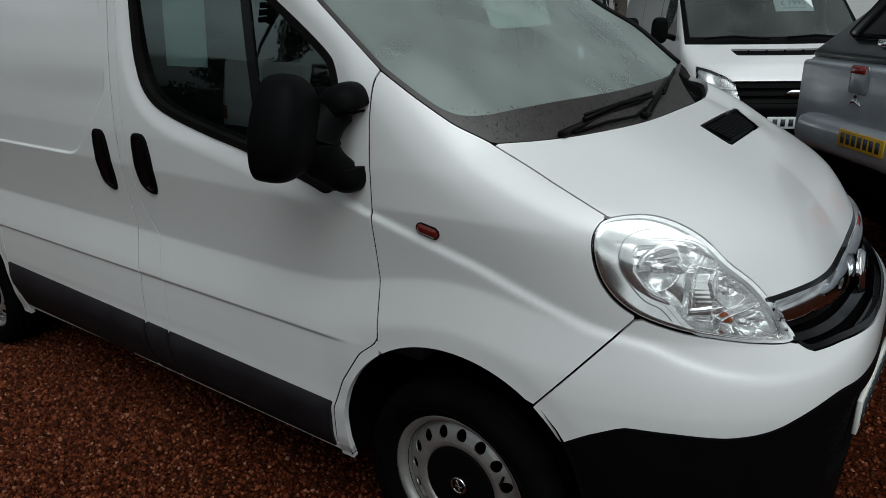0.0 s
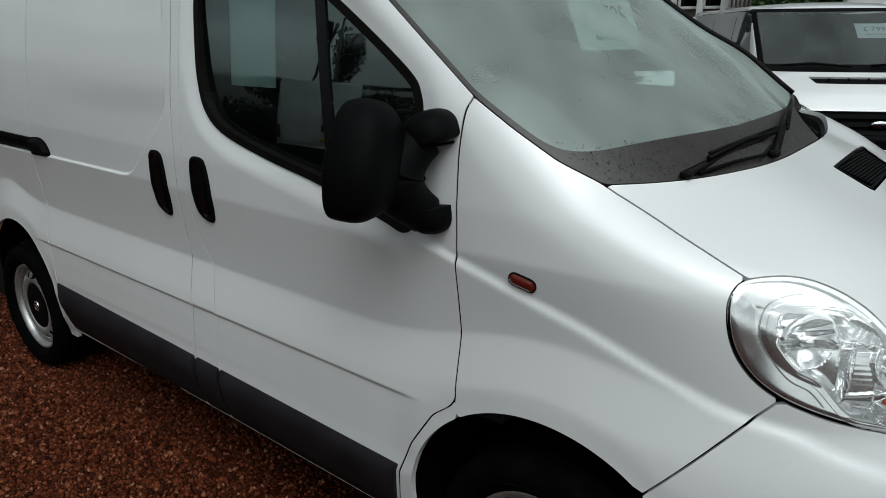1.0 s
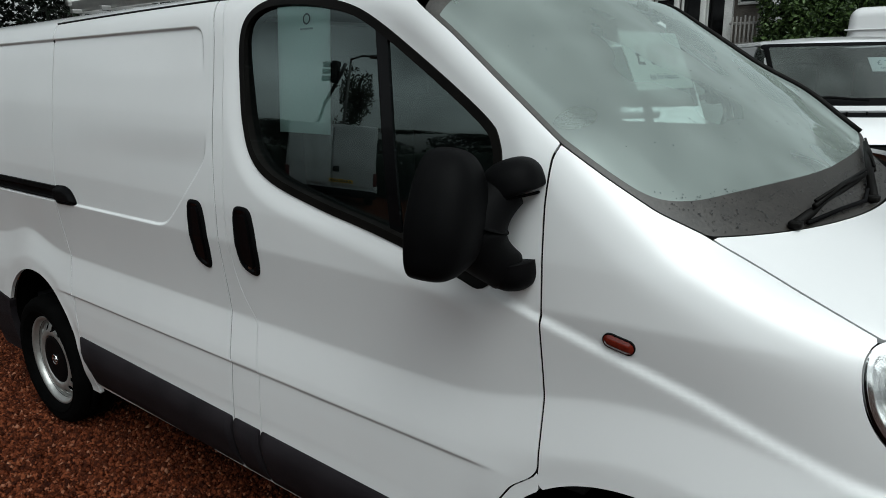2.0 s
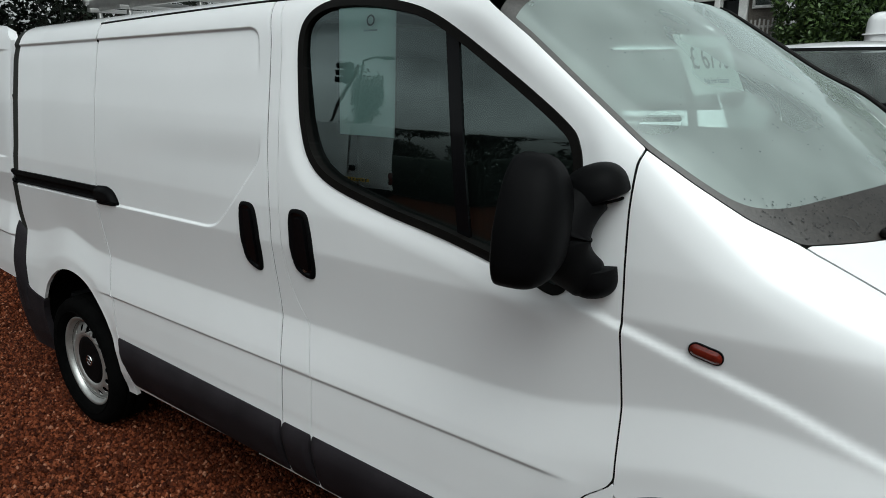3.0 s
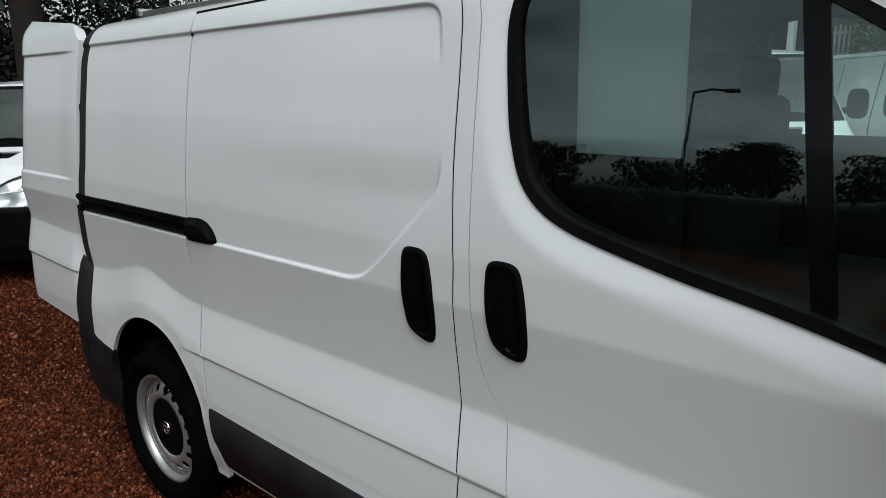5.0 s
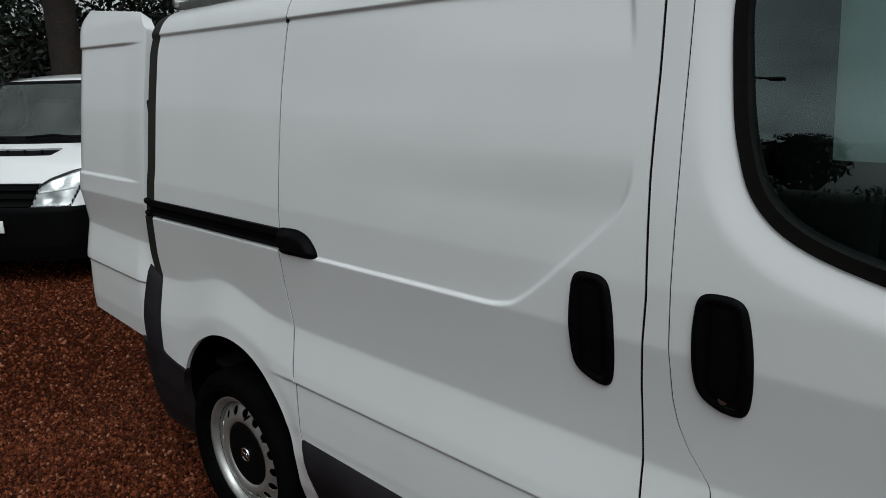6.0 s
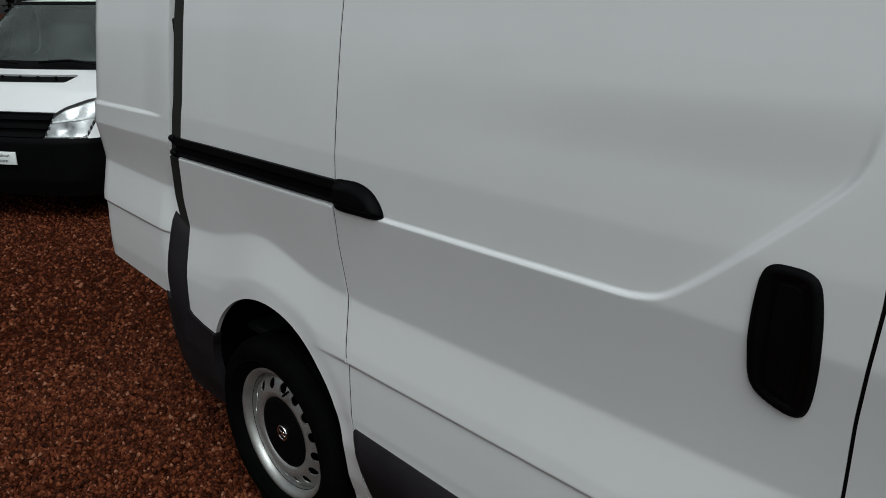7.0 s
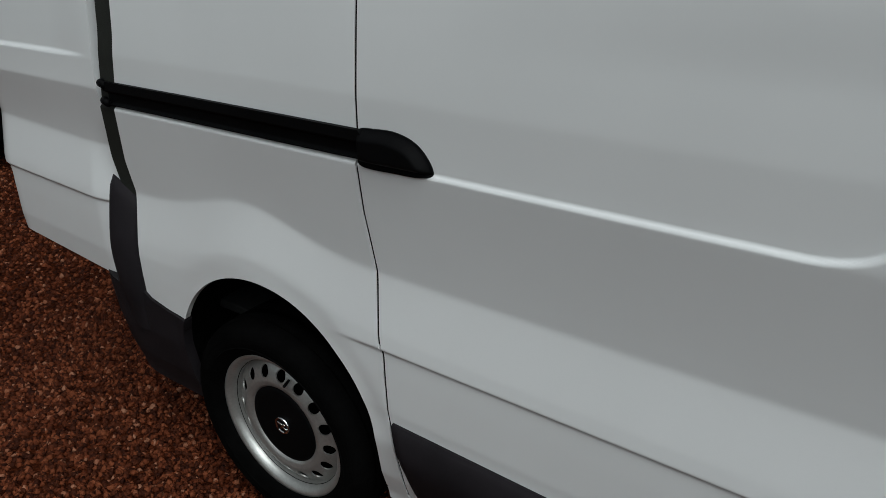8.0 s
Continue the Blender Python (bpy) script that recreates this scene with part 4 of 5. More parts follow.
# added panel: blocks the bright view low in the passenger window
part("door_card", box((1.06, 0.03, 0.48), (-0.83, 0.808, 1.252), 0.012), TRIM, van, "added dark panel across the lower passenger window")
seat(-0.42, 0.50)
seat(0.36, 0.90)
ring = [(0.19 * math.cos(a), 0.19 * math.sin(a), 0) for a in np.linspace(0, 2 * math.pi, 41)]
tilt = Matrix.Translation((-0.60, -0.42, 1.22)) @ pose(0, 0, 0, 0, 55, 0)
wheel = part("steering_wheel", tube([tilt @ Vector(p) for p in ring], 0.015, 10), PLASTIC, van)
for a in (0.5, 2.64, 4.71):
    part("spoke", tube([tilt @ Vector((0, 0, -0.03)), tilt @ Vector((0.18 * math.cos(a), 0.18 * math.sin(a), 0))], 0.016, 8), PLASTIC, wheel)
part("column", tube([tilt @ Vector((0, 0, -0.02)), (-0.36, -0.42, 1.08)], 0.045, 12), TRIM, wheel)

both(door)

# wipers
def wiper(a, b, c, lift=0.02):
    s = part("wiper", tube([a, ((a[0] + b[0]) / 2, (a[1] + b[1]) / 2, (a[2] + b[2]) / 2 + lift), b], [0.012, 0.010, 0.007], 8), RUBBER, van, "black wiper arm and blade")
    part("blade", tube([b, tuple((p + q) / 2 + (0, 0, 0.01)[i] for i, (p, q) in enumerate(zip(b, c))), c], 0.007, 6), RUBBER, s)
    part("blade", tube([tuple(p + (0.0, 0, 0.012)[i] for i, p in enumerate(b)), tuple(p + (0, 0, 0.012)[i] for i, p in enumerate(c))], 0.004, 6), RUBBER, s)
    part("pivot", egg(a, (0.015, 0.017, 0.009)), RUBBER, s)


def on_skin(x, y, out=0.012):
    return (x, y, float(solve(lambda m: (np.array([x]), np.array([y]), m), np.array([1.0]), np.array([2.2]))[0]) + out)


wiper(on_skin(0.187, -0.640, 0.006), on_skin(0.236, -0.090, 0.016), on_skin(0.204, -0.550, 0.016), 0.002)
wiper(on_skin(0.283, -0.270, 0.008), on_skin(0.172, 0.340, 0.018), on_skin(0.245, 0.0, 0.020), 0.004)
part("washer_hose", tube([on_skin(0.205, -0.61, 0.006), on_skin(0.245, -0.47, 0.008), on_skin(0.272, -0.33, 0.008), on_skin(0.262, -0.22, 0.010)], 0.005, 8), PLASTIC, van)

# added black bar that draws the dark outline on the far side of the glass
part("screen_edge_trim", tube([on_skin(x, 0.535 - 0.07 * (0.13 - x), 0.001) for x in np.linspace(0.13, -0.56, 20)], [0.010] * 14 + [0.009, 0.008, 0.007, 0.006, 0.005, 0.004], 8), RUBBER, van, "black line along the far side of the windscreen")

# rain drops standing on the windscreen border and the lower glass
drop_rng = np.random.default_rng(7)
qy = drop_rng.uniform(-0.82, 0.34, 900)
edge_x = COWL(np.abs(qy)) - 0.015
qx = np.where(np.arange(900) < 820, edge_x - drop_rng.uniform(0.0, 0.10, 900), edge_x - drop_rng.uniform(0.2, 0.75, 900))
qz = solve(lambda m: (qx, qy, m), np.full(900, 1.0), np.full(900, 2.2)) - 0.0036
qr = drop_rng.uniform(0.0009, 0.0021, 900)
ok = qz > PILLAR(qx) + 0.012
verts, faces = [], []
for cx, cy, cz, r0 in zip(qx[ok], qy[ok], qz[ok], qr[ok]):
    b0 = len(verts)
    for ring, rise in ((1.0, 0.0), (0.72, 0.35), (0.3, 0.55)):
        verts += [(cx + r0 * ring * math.cos(w * math.pi / 4), cy + r0 * ring * math.sin(w * math.pi / 4), cz + r0 * (rise - 0.62 * ring * math.cos(w * math.pi / 4))) for w in range(8)]
    for i in range(2):
        faces += [(b0 + i * 8 + w, b0 + i * 8 + (w + 1) % 8, b0 + i * 8 + 8 + (w + 1) % 8, b0 + i * 8 + 8 + w) for w in range(8)]
    faces.append(tuple(range(b0 + 16, b0 + 24)))
tagged(part("rain_drops", (verts, faces), material("rain_water", (0.02, 0.021, 0.022), rough=0.04, spec=0.6), van, "small drops of rain on the windscreen"), "small drops of rain on the windscreen", kind="stuff")

# seam of the roof gutter above the sliding door
part("roof_seam", tube([on_skin(x, -0.813 + 0.004 * (x + 2.7), -0.001) for x in np.linspace(-2.70, -1.42, 24)], 0.0055, 8), RUBBER, van, "dark roof gutter seam")


# ---- ground ----
def ground_material():
    m = bpy.data.materials.new("red_gravel")
    m.use_nodes = True
    n, l = m.node_tree.nodes, m.node_tree.links
    b = n["Principled BSDF"]
    c = n.new("ShaderNodeTexCoord")
    v = n.new("ShaderNodeTexVoronoi")
    v.inputs["Scale"].default_value = 70
    ramp = n.new("ShaderNodeValToRGB")
    ramp.color_ramp.elements[0].color, ramp.color_ramp.elements[1].color = (0.011, 0.0024, 0.0009, 1), (0.060, 0.0138, 0.0048, 1)
    s = n.new("ShaderNodeSeparateColor")
    big = n.new("ShaderNodeTexNoise")
    big.inputs["Scale"].default_value, big.inputs["Detail"].default_value = 1.3, 5.0
    mr = n.new("ShaderNodeMapRange")
    mr.inputs["To Min"].default_value, mr.inputs["To Max"].default_value = 0.65, 1.25
    mul = n.new("ShaderNodeVectorMath")
    mul.operation = "SCALE"
    bp = n.new("ShaderNodeBump")
    bp.inputs["Strength"].default_value, bp.inputs["Distance"].default_value = 0.9, 0.012
    bp.invert = True
    l.new(c.outputs["Object"], v.inputs["Vector"])
    l.new(c.outputs["Object"], big.inputs["Vector"])
    l.new(v.outputs["Color"], s.inputs["Color"])
    l.new(s.outputs["Red"], ramp.inputs["Fac"])
    l.new(big.outputs["Fac"], mr.inputs["Value"])
    l.new(ramp.outputs["Color"], mul.inputs[0])
    l.new(mr.outputs["Result"], mul.inputs["Scale"])
    l.new(mul.outputs["Vector"], b.inputs["Base Color"])
    l.new(v.outputs["Distance"], bp.inputs["Height"])
    l.new(bp.outputs["Normal"], b.inputs["Normal"])
    b.inputs["Roughness"].default_value, b.inputs["Specular IOR Level"].default_value = 0.9, 0.03
    return m


def stone_material():
    m = bpy.data.materials.new("gravel_stone")
    m.use_nodes = True
    n, l = m.node_tree.nodes, m.node_tree.links
    b = n["Principled BSDF"]
    g = n.new("ShaderNodeNewGeometry")
    ramp = n.new("ShaderNodeValToRGB")
    e = ramp.color_ramp.elements
    e[0].color, e[1].color = (0.018, 0.0040, 0.0016, 1), (0.26, 0.12, 0.072, 1)
    for p, col in ((0.35, (0.045, 0.0110, 0.0042, 1)), (0.70, (0.090, 0.0215, 0.0082, 1)), (0.94, (0.155, 0.045, 0.0190, 1))):
        k = e.new(p)
        k.color = col
    l.new(g.outputs["Random Per Island"], ramp.inputs["Fac"])
    l.new(ramp.outputs["Color"], b.inputs["Base Color"])
    b.inputs["Roughness"].default_value, b.inputs["Specular IOR Level"].default_value = 0.7, 0.08
    return m


bm = bmesh.new()
bmesh.ops.create_grid(bm, x_segments=40, y_segments=40, size=400)
ground = tagged(part("ground", bm, ground_material(), None, "", False), "red-brown gravel yard", "ground", kind="structure")

rng = np.random.default_rng(4)


def scatter_stones(count, xr, yr, size):
    base = np.array([(1, 0, 0), (-1, 0, 0), (0, 1, 0), (0, -1, 0), (0, 0, 1), (0, 0, -1)], float)
    tri = np.array([(0, 2, 4), (2, 1, 4), (1, 3, 4), (3, 0, 4), (2, 0, 5), (1, 2, 5), (3, 1, 5), (0, 3, 5)])
    at = np.stack([rng.uniform(*xr, count) + rng.normal(0, 0.22, count), rng.uniform(*yr, count) + rng.normal(0, 0.16, count), rng.uniform(-0.002, 0.004, count)], -1)
    s = rng.uniform(*size, (count, 1, 1)) * rng.uniform(0.6, 1.15, (count, 1, 3))
    v = base[None] * s * rng.uniform(0.75, 1.25, (count, 6, 1))
    a = rng.uniform(0, 2 * math.pi, count)
    t = rng.uniform(-0.6, 0.6, count)
    ca, sa, ct, st = np.cos(a)[:, None], np.sin(a)[:, None], np.cos(t)[:, None], np.sin(t)[:, None]
    x, y, z = v[..., 0], v[..., 1], v[..., 2]
    x, z = x * ct - z * st, x * st + z * ct
    v = np.stack([x * ca - y * sa, x * sa + y * ca, z], -1) + at[:, None]
    f = (tri[None] + 6 * np.arange(count)[:, None, None]).reshape(-1, 3)
    return v.reshape(-1, 3), f


sv, sf = [], []
total = 0
for count, xr, yr, size in ((38000, (-4.8, -1.6), (-1.9, -0.3), (0.008, 0.017)), (34000, (-8.5, -4.2), (-2.6, 2.2), (0.009, 0.019)), (14000, (-1.8, 0.6), (-1.9, -0.7), (0.007, 0.015)), (12000, (0.4, 2.0), (-1.2, 4.5), (0.008, 0.016)), (16000, (-11.0, 4.0), (-6.0, 4.5), (0.008, 0.018))):
    v, f = scatter_stones(count, xr, yr, size)
    sv.append(v)
    sf.append(f + total)
    total += len(v)
me = bpy.data.meshes.new("gravel")
sv, sf = np.concatenate(sv), np.concatenate(sf)
me.vertices.add(len(sv))
me.vertices.foreach_set("co", sv.ravel())
me.loops.add(sf.size)
me.loops.foreach_set("vertex_index", sf.ravel())
me.polygons.add(len(sf))
me.polygons.foreach_set("loop_start", np.arange(0, sf.size, 3))
me.update(calc_edges=True)
me.materials.append(stone_material())
tagged(new("gravel", me), "loose red-brown gravel stones", "gravel", kind="stuff")



# ---- paper in the side window and the price board behind the windscreen ----
paper = thing("paper_sheet", "white printed paper sheet taped inside a van window", "paper")
part("sheet", ([(-1.250, -0.822, 1.925), (-1.022, -0.822, 1.925), (-1.000, -0.868, 1.562), (-1.222, -0.868, 1.562), (-1.250, -0.820, 1.925), (-1.022, -0.820, 1.925), (-1.000, -0.866, 1.562), (-1.222, -0.866, 1.562)],
               [(0, 1, 2, 3), (7, 6, 5, 4), (0, 4, 5, 1), (2, 6, 7, 3)]), PAPER, paper, smooth=False)
slope = Matrix.Translation((-1.115, -0.8285, 1.885)) @ pose(0, 0, 0, 83, 0, 0)
v, f = [], []
for k in range(24):
    a = 2 * math.pi * k / 24
    v += [slope @ Vector((0.016 * math.cos(a), 0.016 * math.sin(a), 0.001)), slope @ Vector((0.011 * math.cos(a), 0.011 * math.sin(a), 0.001))]
for k in range(24):
    a, b = 2 * k, 2 * ((k + 1) % 24)
    f.append((a, b, b + 1, a + 1))
part("printed_mark", (v, f), INK, paper)
part("printed_line", box((0.055, 0.005, 0.001), (0, 0, 0)), GREY_INK, paper).matrix_basis = Matrix.Translation((-1.115, -0.8320, 1.858)) @ pose(0, 0, 0, 83, 0, 0)

board = thing("price_board", "white price board hung inside the van windscreen", "sign")
face = Matrix.Translation((-0.550, 0.40, 1.755)) @ pose(0, 0, 0, 0, 0, -5) @ Matrix(((0, 0, 1, 0), (1, 0, 0, 0), (0, 1, 0, 0), (0, 0, 0, 1))) @ pose(0, 0, 0, -24, 0, 0)
bm = box((0.46, 0.23, 0.004), (0, 0, 0), 0.001)
bm.transform(face)
part("card", bm, PAPER, board, smooth=False)
part("price", text_bm("£ 6795", 0.12, face @ Matrix.Translation((0, 0.02, 0.004))), INK, board, smooth=False)
part("finance_line", text_bm("Ask For Finance", 0.034, face @ Matrix.Translation((0, -0.065, 0.004))), GREY_INK, board, smooth=False)

# ---- white vans of another make ----
W_HALF = table([0.2, 0.5, 0.80, 1.20, 1.34, 2.0, 2.4], [0.93, 0.975, 0.985, 0.98, 0.965, 0.87, 0.80], 0.06, 0.1, 2.6)
W_NOSE = table([0.2, 0.4, 0.74, 0.80, 1.00, 1.15, 1.4], [-0.05, 0.0, 0.0, -0.04, -0.12, -0.25, -0.5], 0.03, 0.1, 2.6)
W_TOP = table([-6, -4.6, -1.75, -1.45, -0.66, -0.60, -0.25, -0.10, 0.0, 0.1], [1.96, 2.0, 2.0, 1.955, 1.36, 1.315, 1.17, 1.07, 0.95, 0.5], 0.04, -6, 1.0)


def box_form(x, y, z):
    w = W_HALF(z)
    u = np.maximum(x + 0.9, 0) / (W_NOSE(z) + 0.9)
    a = ((np.abs(y) / w) ** 5 + u ** 5) ** 0.2 * w - w
    b = (z - (W_TOP(x + 0.12 * y * y) - 0.05 * y * y)) * 0.85
    h = np.maximum(0.07 - np.abs(a - b), 0) / 0.07
    return np.maximum(a, b) + h * h * 0.0175


def other_van():
    global CENTRE
    keep, CENTRE = CENTRE, np.array([-1.5, 0.0, 0.9])
    t = thing("delivery_van", "white delivery van with black bumper and grille", "van", group="parked vans")
    P = nose_grid(-1.34, 1.34, 0.24, 1.97, 0.011, 0.010, -1.9, box_form)
    x, y, z = P[..., 0], P[..., 1], P[..., 2]
    ay = np.abs(y)
    wide = ay - (x + 1.9) * 0.877
    lamp = poly(ay, z, [(0.50, 0.77), (0.565, 0.97), (0.65, 1.03), (0.78, 1.085), (0.895, 1.115), (0.905, 1.0), (0.84, 0.775)])
    grille = np.maximum.reduce([ay - 0.50 - (z - 0.77) * 0.30, z - 0.985, 0.76 - z])
    bumper = z - 0.77
    slot = np.maximum(np.abs(z - 1.245) - 0.024, ay - 0.50 + (z - 1.245) * -0.8)
    cowl = z - 1.313
    screen = np.maximum.reduce([1.315 - z, z - 1.93, ay - 0.93 + (z - 1.335) * 0.09])
    glass = np.maximum.reduce([1.385 - z, z - 1.90, ay - 0.875 + (z - 1.335) * 0.06])
    inside_x = np.maximum(-1.75 - x, wide)
    part("bonnet", cut(P, np.maximum.reduce([cowl, 0.004 - lamp, 0.004 - grille, 0.773 - z, 0.004 - slot, inside_x]), 0.02), PAINT, t)
    part("bonnet_slot", cut(P, slot, 0.0, -0.015), PLASTIC, t, "black air slot")
    for k in range(-2, 3):
        part("slot_web", box((0.02, 0.012, 0.04), (-0.47, 0.18 * k, 1.245)), PLASTIC, t)
    part("windscreen_frame", cut(P, np.maximum(screen, -glass), 0.01, -0.002), PLASTIC, t, "black windscreen border")
    part("windscreen", cut(P, glass, 0.0, -0.006), FAR_GLASS, t, "grey windscreen glass")
    part("front_bumper", cut(P, np.maximum.reduce([bumper, 0.26 - z, inside_x, -1.0 + 0 * z]), 0.02, 0.012), PLASTIC, t, "black plastic bumper")
    part("grille", cut(P, grille, 0.0, -0.012), DARK, t, "black grille")
    for k in range(3):
        part("grille_bar", cut(P, np.maximum.reduce([np.abs(z - 0.80 - 0.072 * k) - 0.020, grille + 0.004]), 0.02, 0.004), PLASTIC, t)
    part("grille_badge", egg((-0.045, 0, 0.875), (0.02, 0.085, 0.036), 1.0), CHROME, t, "oval chrome badge")
    for s in (1, -1):
        half_lamp = np.maximum(lamp, -y * s)
        l1 = part("headlight", cut(P, half_lamp, 0.02, -0.010 - 0.030 * np.exp(-((ay - 0.75) ** 2 + (z - 0.99) ** 2) / 0.0028) - 0.030 * np.exp(-((ay - 0.68) ** 2 + (z - 0.855) ** 2) / 0.0028)), FAR_LAMP, t, "clear glass headlight")
        part("lamp_lens", cut(P, half_lamp + 0.004, 0.0, 0.004), LENS, l1)
        part("lamp_edge", cut(P, np.maximum(half_lamp, -half_lamp - 0.014), 0.01, 0.003), GREY_PLASTIC, l1)
        part("lamp_bar", cut(P, np.maximum(half_lamp + 0.01, np.abs(z - 0.925 - 0.12 * (ay - 0.7)) - 0.007), 0.01, -0.002), LAMP_WHITE, l1)
    # pillars, sides and roof
    S = side_grid(-5.0, -0.75, 0.30, 1.96, 0.025, 0.015, box_form)
    sx, sz = S[..., 0], S[..., 2]
    win = poly(sx, sz, rounded([(-1.10, 1.36), (-1.45, 1.80), (-1.58, 1.86), (-1.84, 1.86), (-1.87, 1.42), (-1.5, 1.36)]))
    a1, a2 = np.hypot(sx + 0.93, sz - 0.36) - 0.40, np.hypot(sx + 3.86, sz - 0.36) - 0.40
    scr = 1.335 + (sx + 0.62) * -0.755
    front = np.where(sz > 1.30, np.maximum(sz - scr, 0.932 - (sz - 1.335) * 0.09 - np.abs(S[..., 1])), -1.0)
    g = np.maximum.reduce([-win, -a1, -a2, front, 0.34 - sz, -4.95 - sx])
    both_(part("body_side", cut(S, g, 0.02), PAINT, t))
    both_(part("side_window", cut(S, win, 0.0, -0.006), FAR_GLASS, t))
    for xc in (-2.14, -3.35):
        both_(part("door_gap", cut(S, np.maximum.reduce([np.abs(sx - xc) - 0.013, 0.4 - sz, sz - 1.85]), 0.0, 0.001), PLASTIC, t))
    Rf = top_grid(-4.95, -1.30, -0.86, 0.86, 0.08, 0.04, box_form)
    rx, ry, rz = Rf[..., 0], Rf[..., 1], Rf[..., 2]
    part("roof", cut(Rf, np.maximum.reduce([1.925 - rz, rx + 1.52 + 0.12 * ry * ry]), 0.03), PAINT, t)
    part("header", cut(P, np.maximum.reduce([1.93 - z, ay - 0.86, -1.72 - x]), 0.02), PAINT, t)
    part("rear_panel", box((0.04, 1.84, 1.55), (-4.93, 0, 1.12), 0.01), PAINT, t)
    # near-black block in place of an unlit load space
    part("interior", box((3.1, 1.70, 1.45), (-3.4, 0, 1.15), 0.02), DARK, t)
    part("dash", box((0.5, 1.6, 0.30), (-0.95, 0, 1.18), 0.05), TRIM, t)
    for k in (-0.45, 0.4):
        part("seat", box((0.15, 0.46, 0.60), (-1.78, k, 1.42), 0.05), FABRIC, t)
    part("underbody", box((4.2, 1.6, 0.2), (-2.5, 0, 0.40), 0.02), DARK, t)
    for s in (1, -1):
        part("wiper", tube([(-0.60, 0.42 * s + 0.30, 1.365), (-0.655, 0.42 * s - 0.05, 1.395), (-0.64, 0.42 * s - 0.35, 1.375)], 0.013, 6), PLASTIC, t)
        m = part("door_mirror", egg((-1.12, 1.14 * s, 1.45), (0.05, 0.09, 0.14), 0.6), PLASTIC, t, "black door mirror")
        part("mirror_arm", tube([(-1.12, 1.08 * s, 1.40), (-1.16, 0.93 * s, 1.35)], 0.03, 8), PLASTIC, m)
    for xw in (-0.93, -3.86):
        for s in (1, -1):
            again(w1, t, Matrix.Translation((xw, -0.80 * s, 0.335)) @ Matrix.Rotation(0 if s > 0 else math.pi, 4, "Z"))
    CENTRE = keep
    return t


def both_(ob):
    again(ob, m=MIRROR.copy())
    return ob


FAR_LAMP = material("clear_lamp_inside", (0.60, 0.61, 0.62), rough=0.28, metal=0.6, stain=0.25, stain_size=18)
FAR_GLASS = glass_material("far_window_glass", (0.45, 0.50, 0.50), 1.42, haze=0.08)
left_van = other_van()
right_van = copy_thing(left_van, pose(-0.109, 5.273, 0, 0, 0, -60.5))
left_van.matrix_basis = pose(-7.83, -0.50, 0, 0, 0, -57) @ Matrix.Diagonal((0.955, 0.955, 0.905, 1))
copy_thing(right_van, pose(-2.37, 3.99, 0, 0, 0, -60.5))

plate = part("front_plate", box((0.012, 0.53, 0.115), (0.035, 0, 0.60), 0.003), PAPER, left_van, "white dealer plate")
turn = Matrix(((0, 0, 1, 0), (1, 0, 0, 0), (0, 1, 0, 0), (0, 0, 0, 1)))
part("plate_text", text_bm("Ask about", 0.045, Matrix.Translation((0.0425, 0.12, 0.625)) @ turn), INK, plate, smooth=False)
part("plate_text", text_bm("Finance", 0.045, Matrix.Translation((0.0425, 0.12, 0.578)) @ turn), INK, plate, smooth=False)
plate2 = part("front_plate", box((0.012, 0.53, 0.115), (0.035, 0, 0.60), 0.003), PAPER, right_van, "white number plate")
for k in range(6):
    part("plate_bar", box((0.002, 0.045, 0.07), (0.0425, -0.19 + 0.076 * k, 0.60)), INK, plate2)

card = thing("price_card", "white price card behind a van windscreen", "sign", right_van.matrix_basis.copy())
cm = Matrix.Translation((-1.16, 0.27, 1.70)) @ turn @ pose(0, 0, 0, -50, 0, 0)
bm = box((0.40, 0.22, 0.004), (0, 0, 0), 0.001)
bm.transform(cm)
part("card", bm, PAPER, card, smooth=False)
part("price", text_bm("£ 7995", 0.095, cm @ Matrix.Translation((0, 0.02, 0.004))), GREY_INK, card, smooth=False)
part("finance_line", text_bm("Ask For Finance", 0.036, cm @ Matrix.Translation((0, -0.06, 0.004))), GREY_INK, card, smooth=False)

# ---- grey pickup with a hard top, seen from its tail ----
GREY_PAINT = material("grey_metallic_paint", (0.36, 0.39, 0.43), rough=0.3, metal=0.25, coat=0.7, stain=0.15, stain_size=4)
DARK_PAINT = material("dark_hardtop_paint", (0.035, 0.037, 0.04), rough=0.3, metal=0.3, coat=0.6, stain=0.15, stain_size=5)
YELLOW = material("yellow_plate", (0.62, 0.36, 0.02), rough=0.4, stain=0.08, stain_size=12)
pickup = thing("pickup_truck", "grey pickup truck with a dark hard top", "truck", pose(0.66, 2.86, 0, 0, 0, 36) @ Matrix.Scale(1.07, 4))
part("load_bed", box((1.9, 1.78, 0.74), (0.95, 0, 0.91), 0.13, 5), GREY_PAINT, pickup)
gate = part("tailgate", box((0.06, 1.50, 0.52), (-0.012, 0, 0.985), 0.03, 4), GREY_PAINT, pickup)
part("gate_handle", box((0.03, 0.17, 0.17), (-0.045, 0.06, 1.165), 0.025, 4), GREY_PAINT, gate)
part("handle_lamp", box((0.02, 0.14, 0.045), (-0.060, 0.06, 1.225), 0.008), RED_LENS, gate, "red brake lamp")
for a in (90, 210, 330):
    part("badge", box((0.01, 0.036, 0.062), (0, 0, 0.036), 0.004, 1, None, (1, 0.3)), CHROME, gate).matrix_basis = pose(-0.046, 0.07, 1.05, a - 90, 0, 0)
for s in (1, -1):
    part("tail_lamp", box((0.20, 0.05, 0.30), (0.14, 0.87 * s, 1.05), 0.02, 3), RED_LENS, pickup)
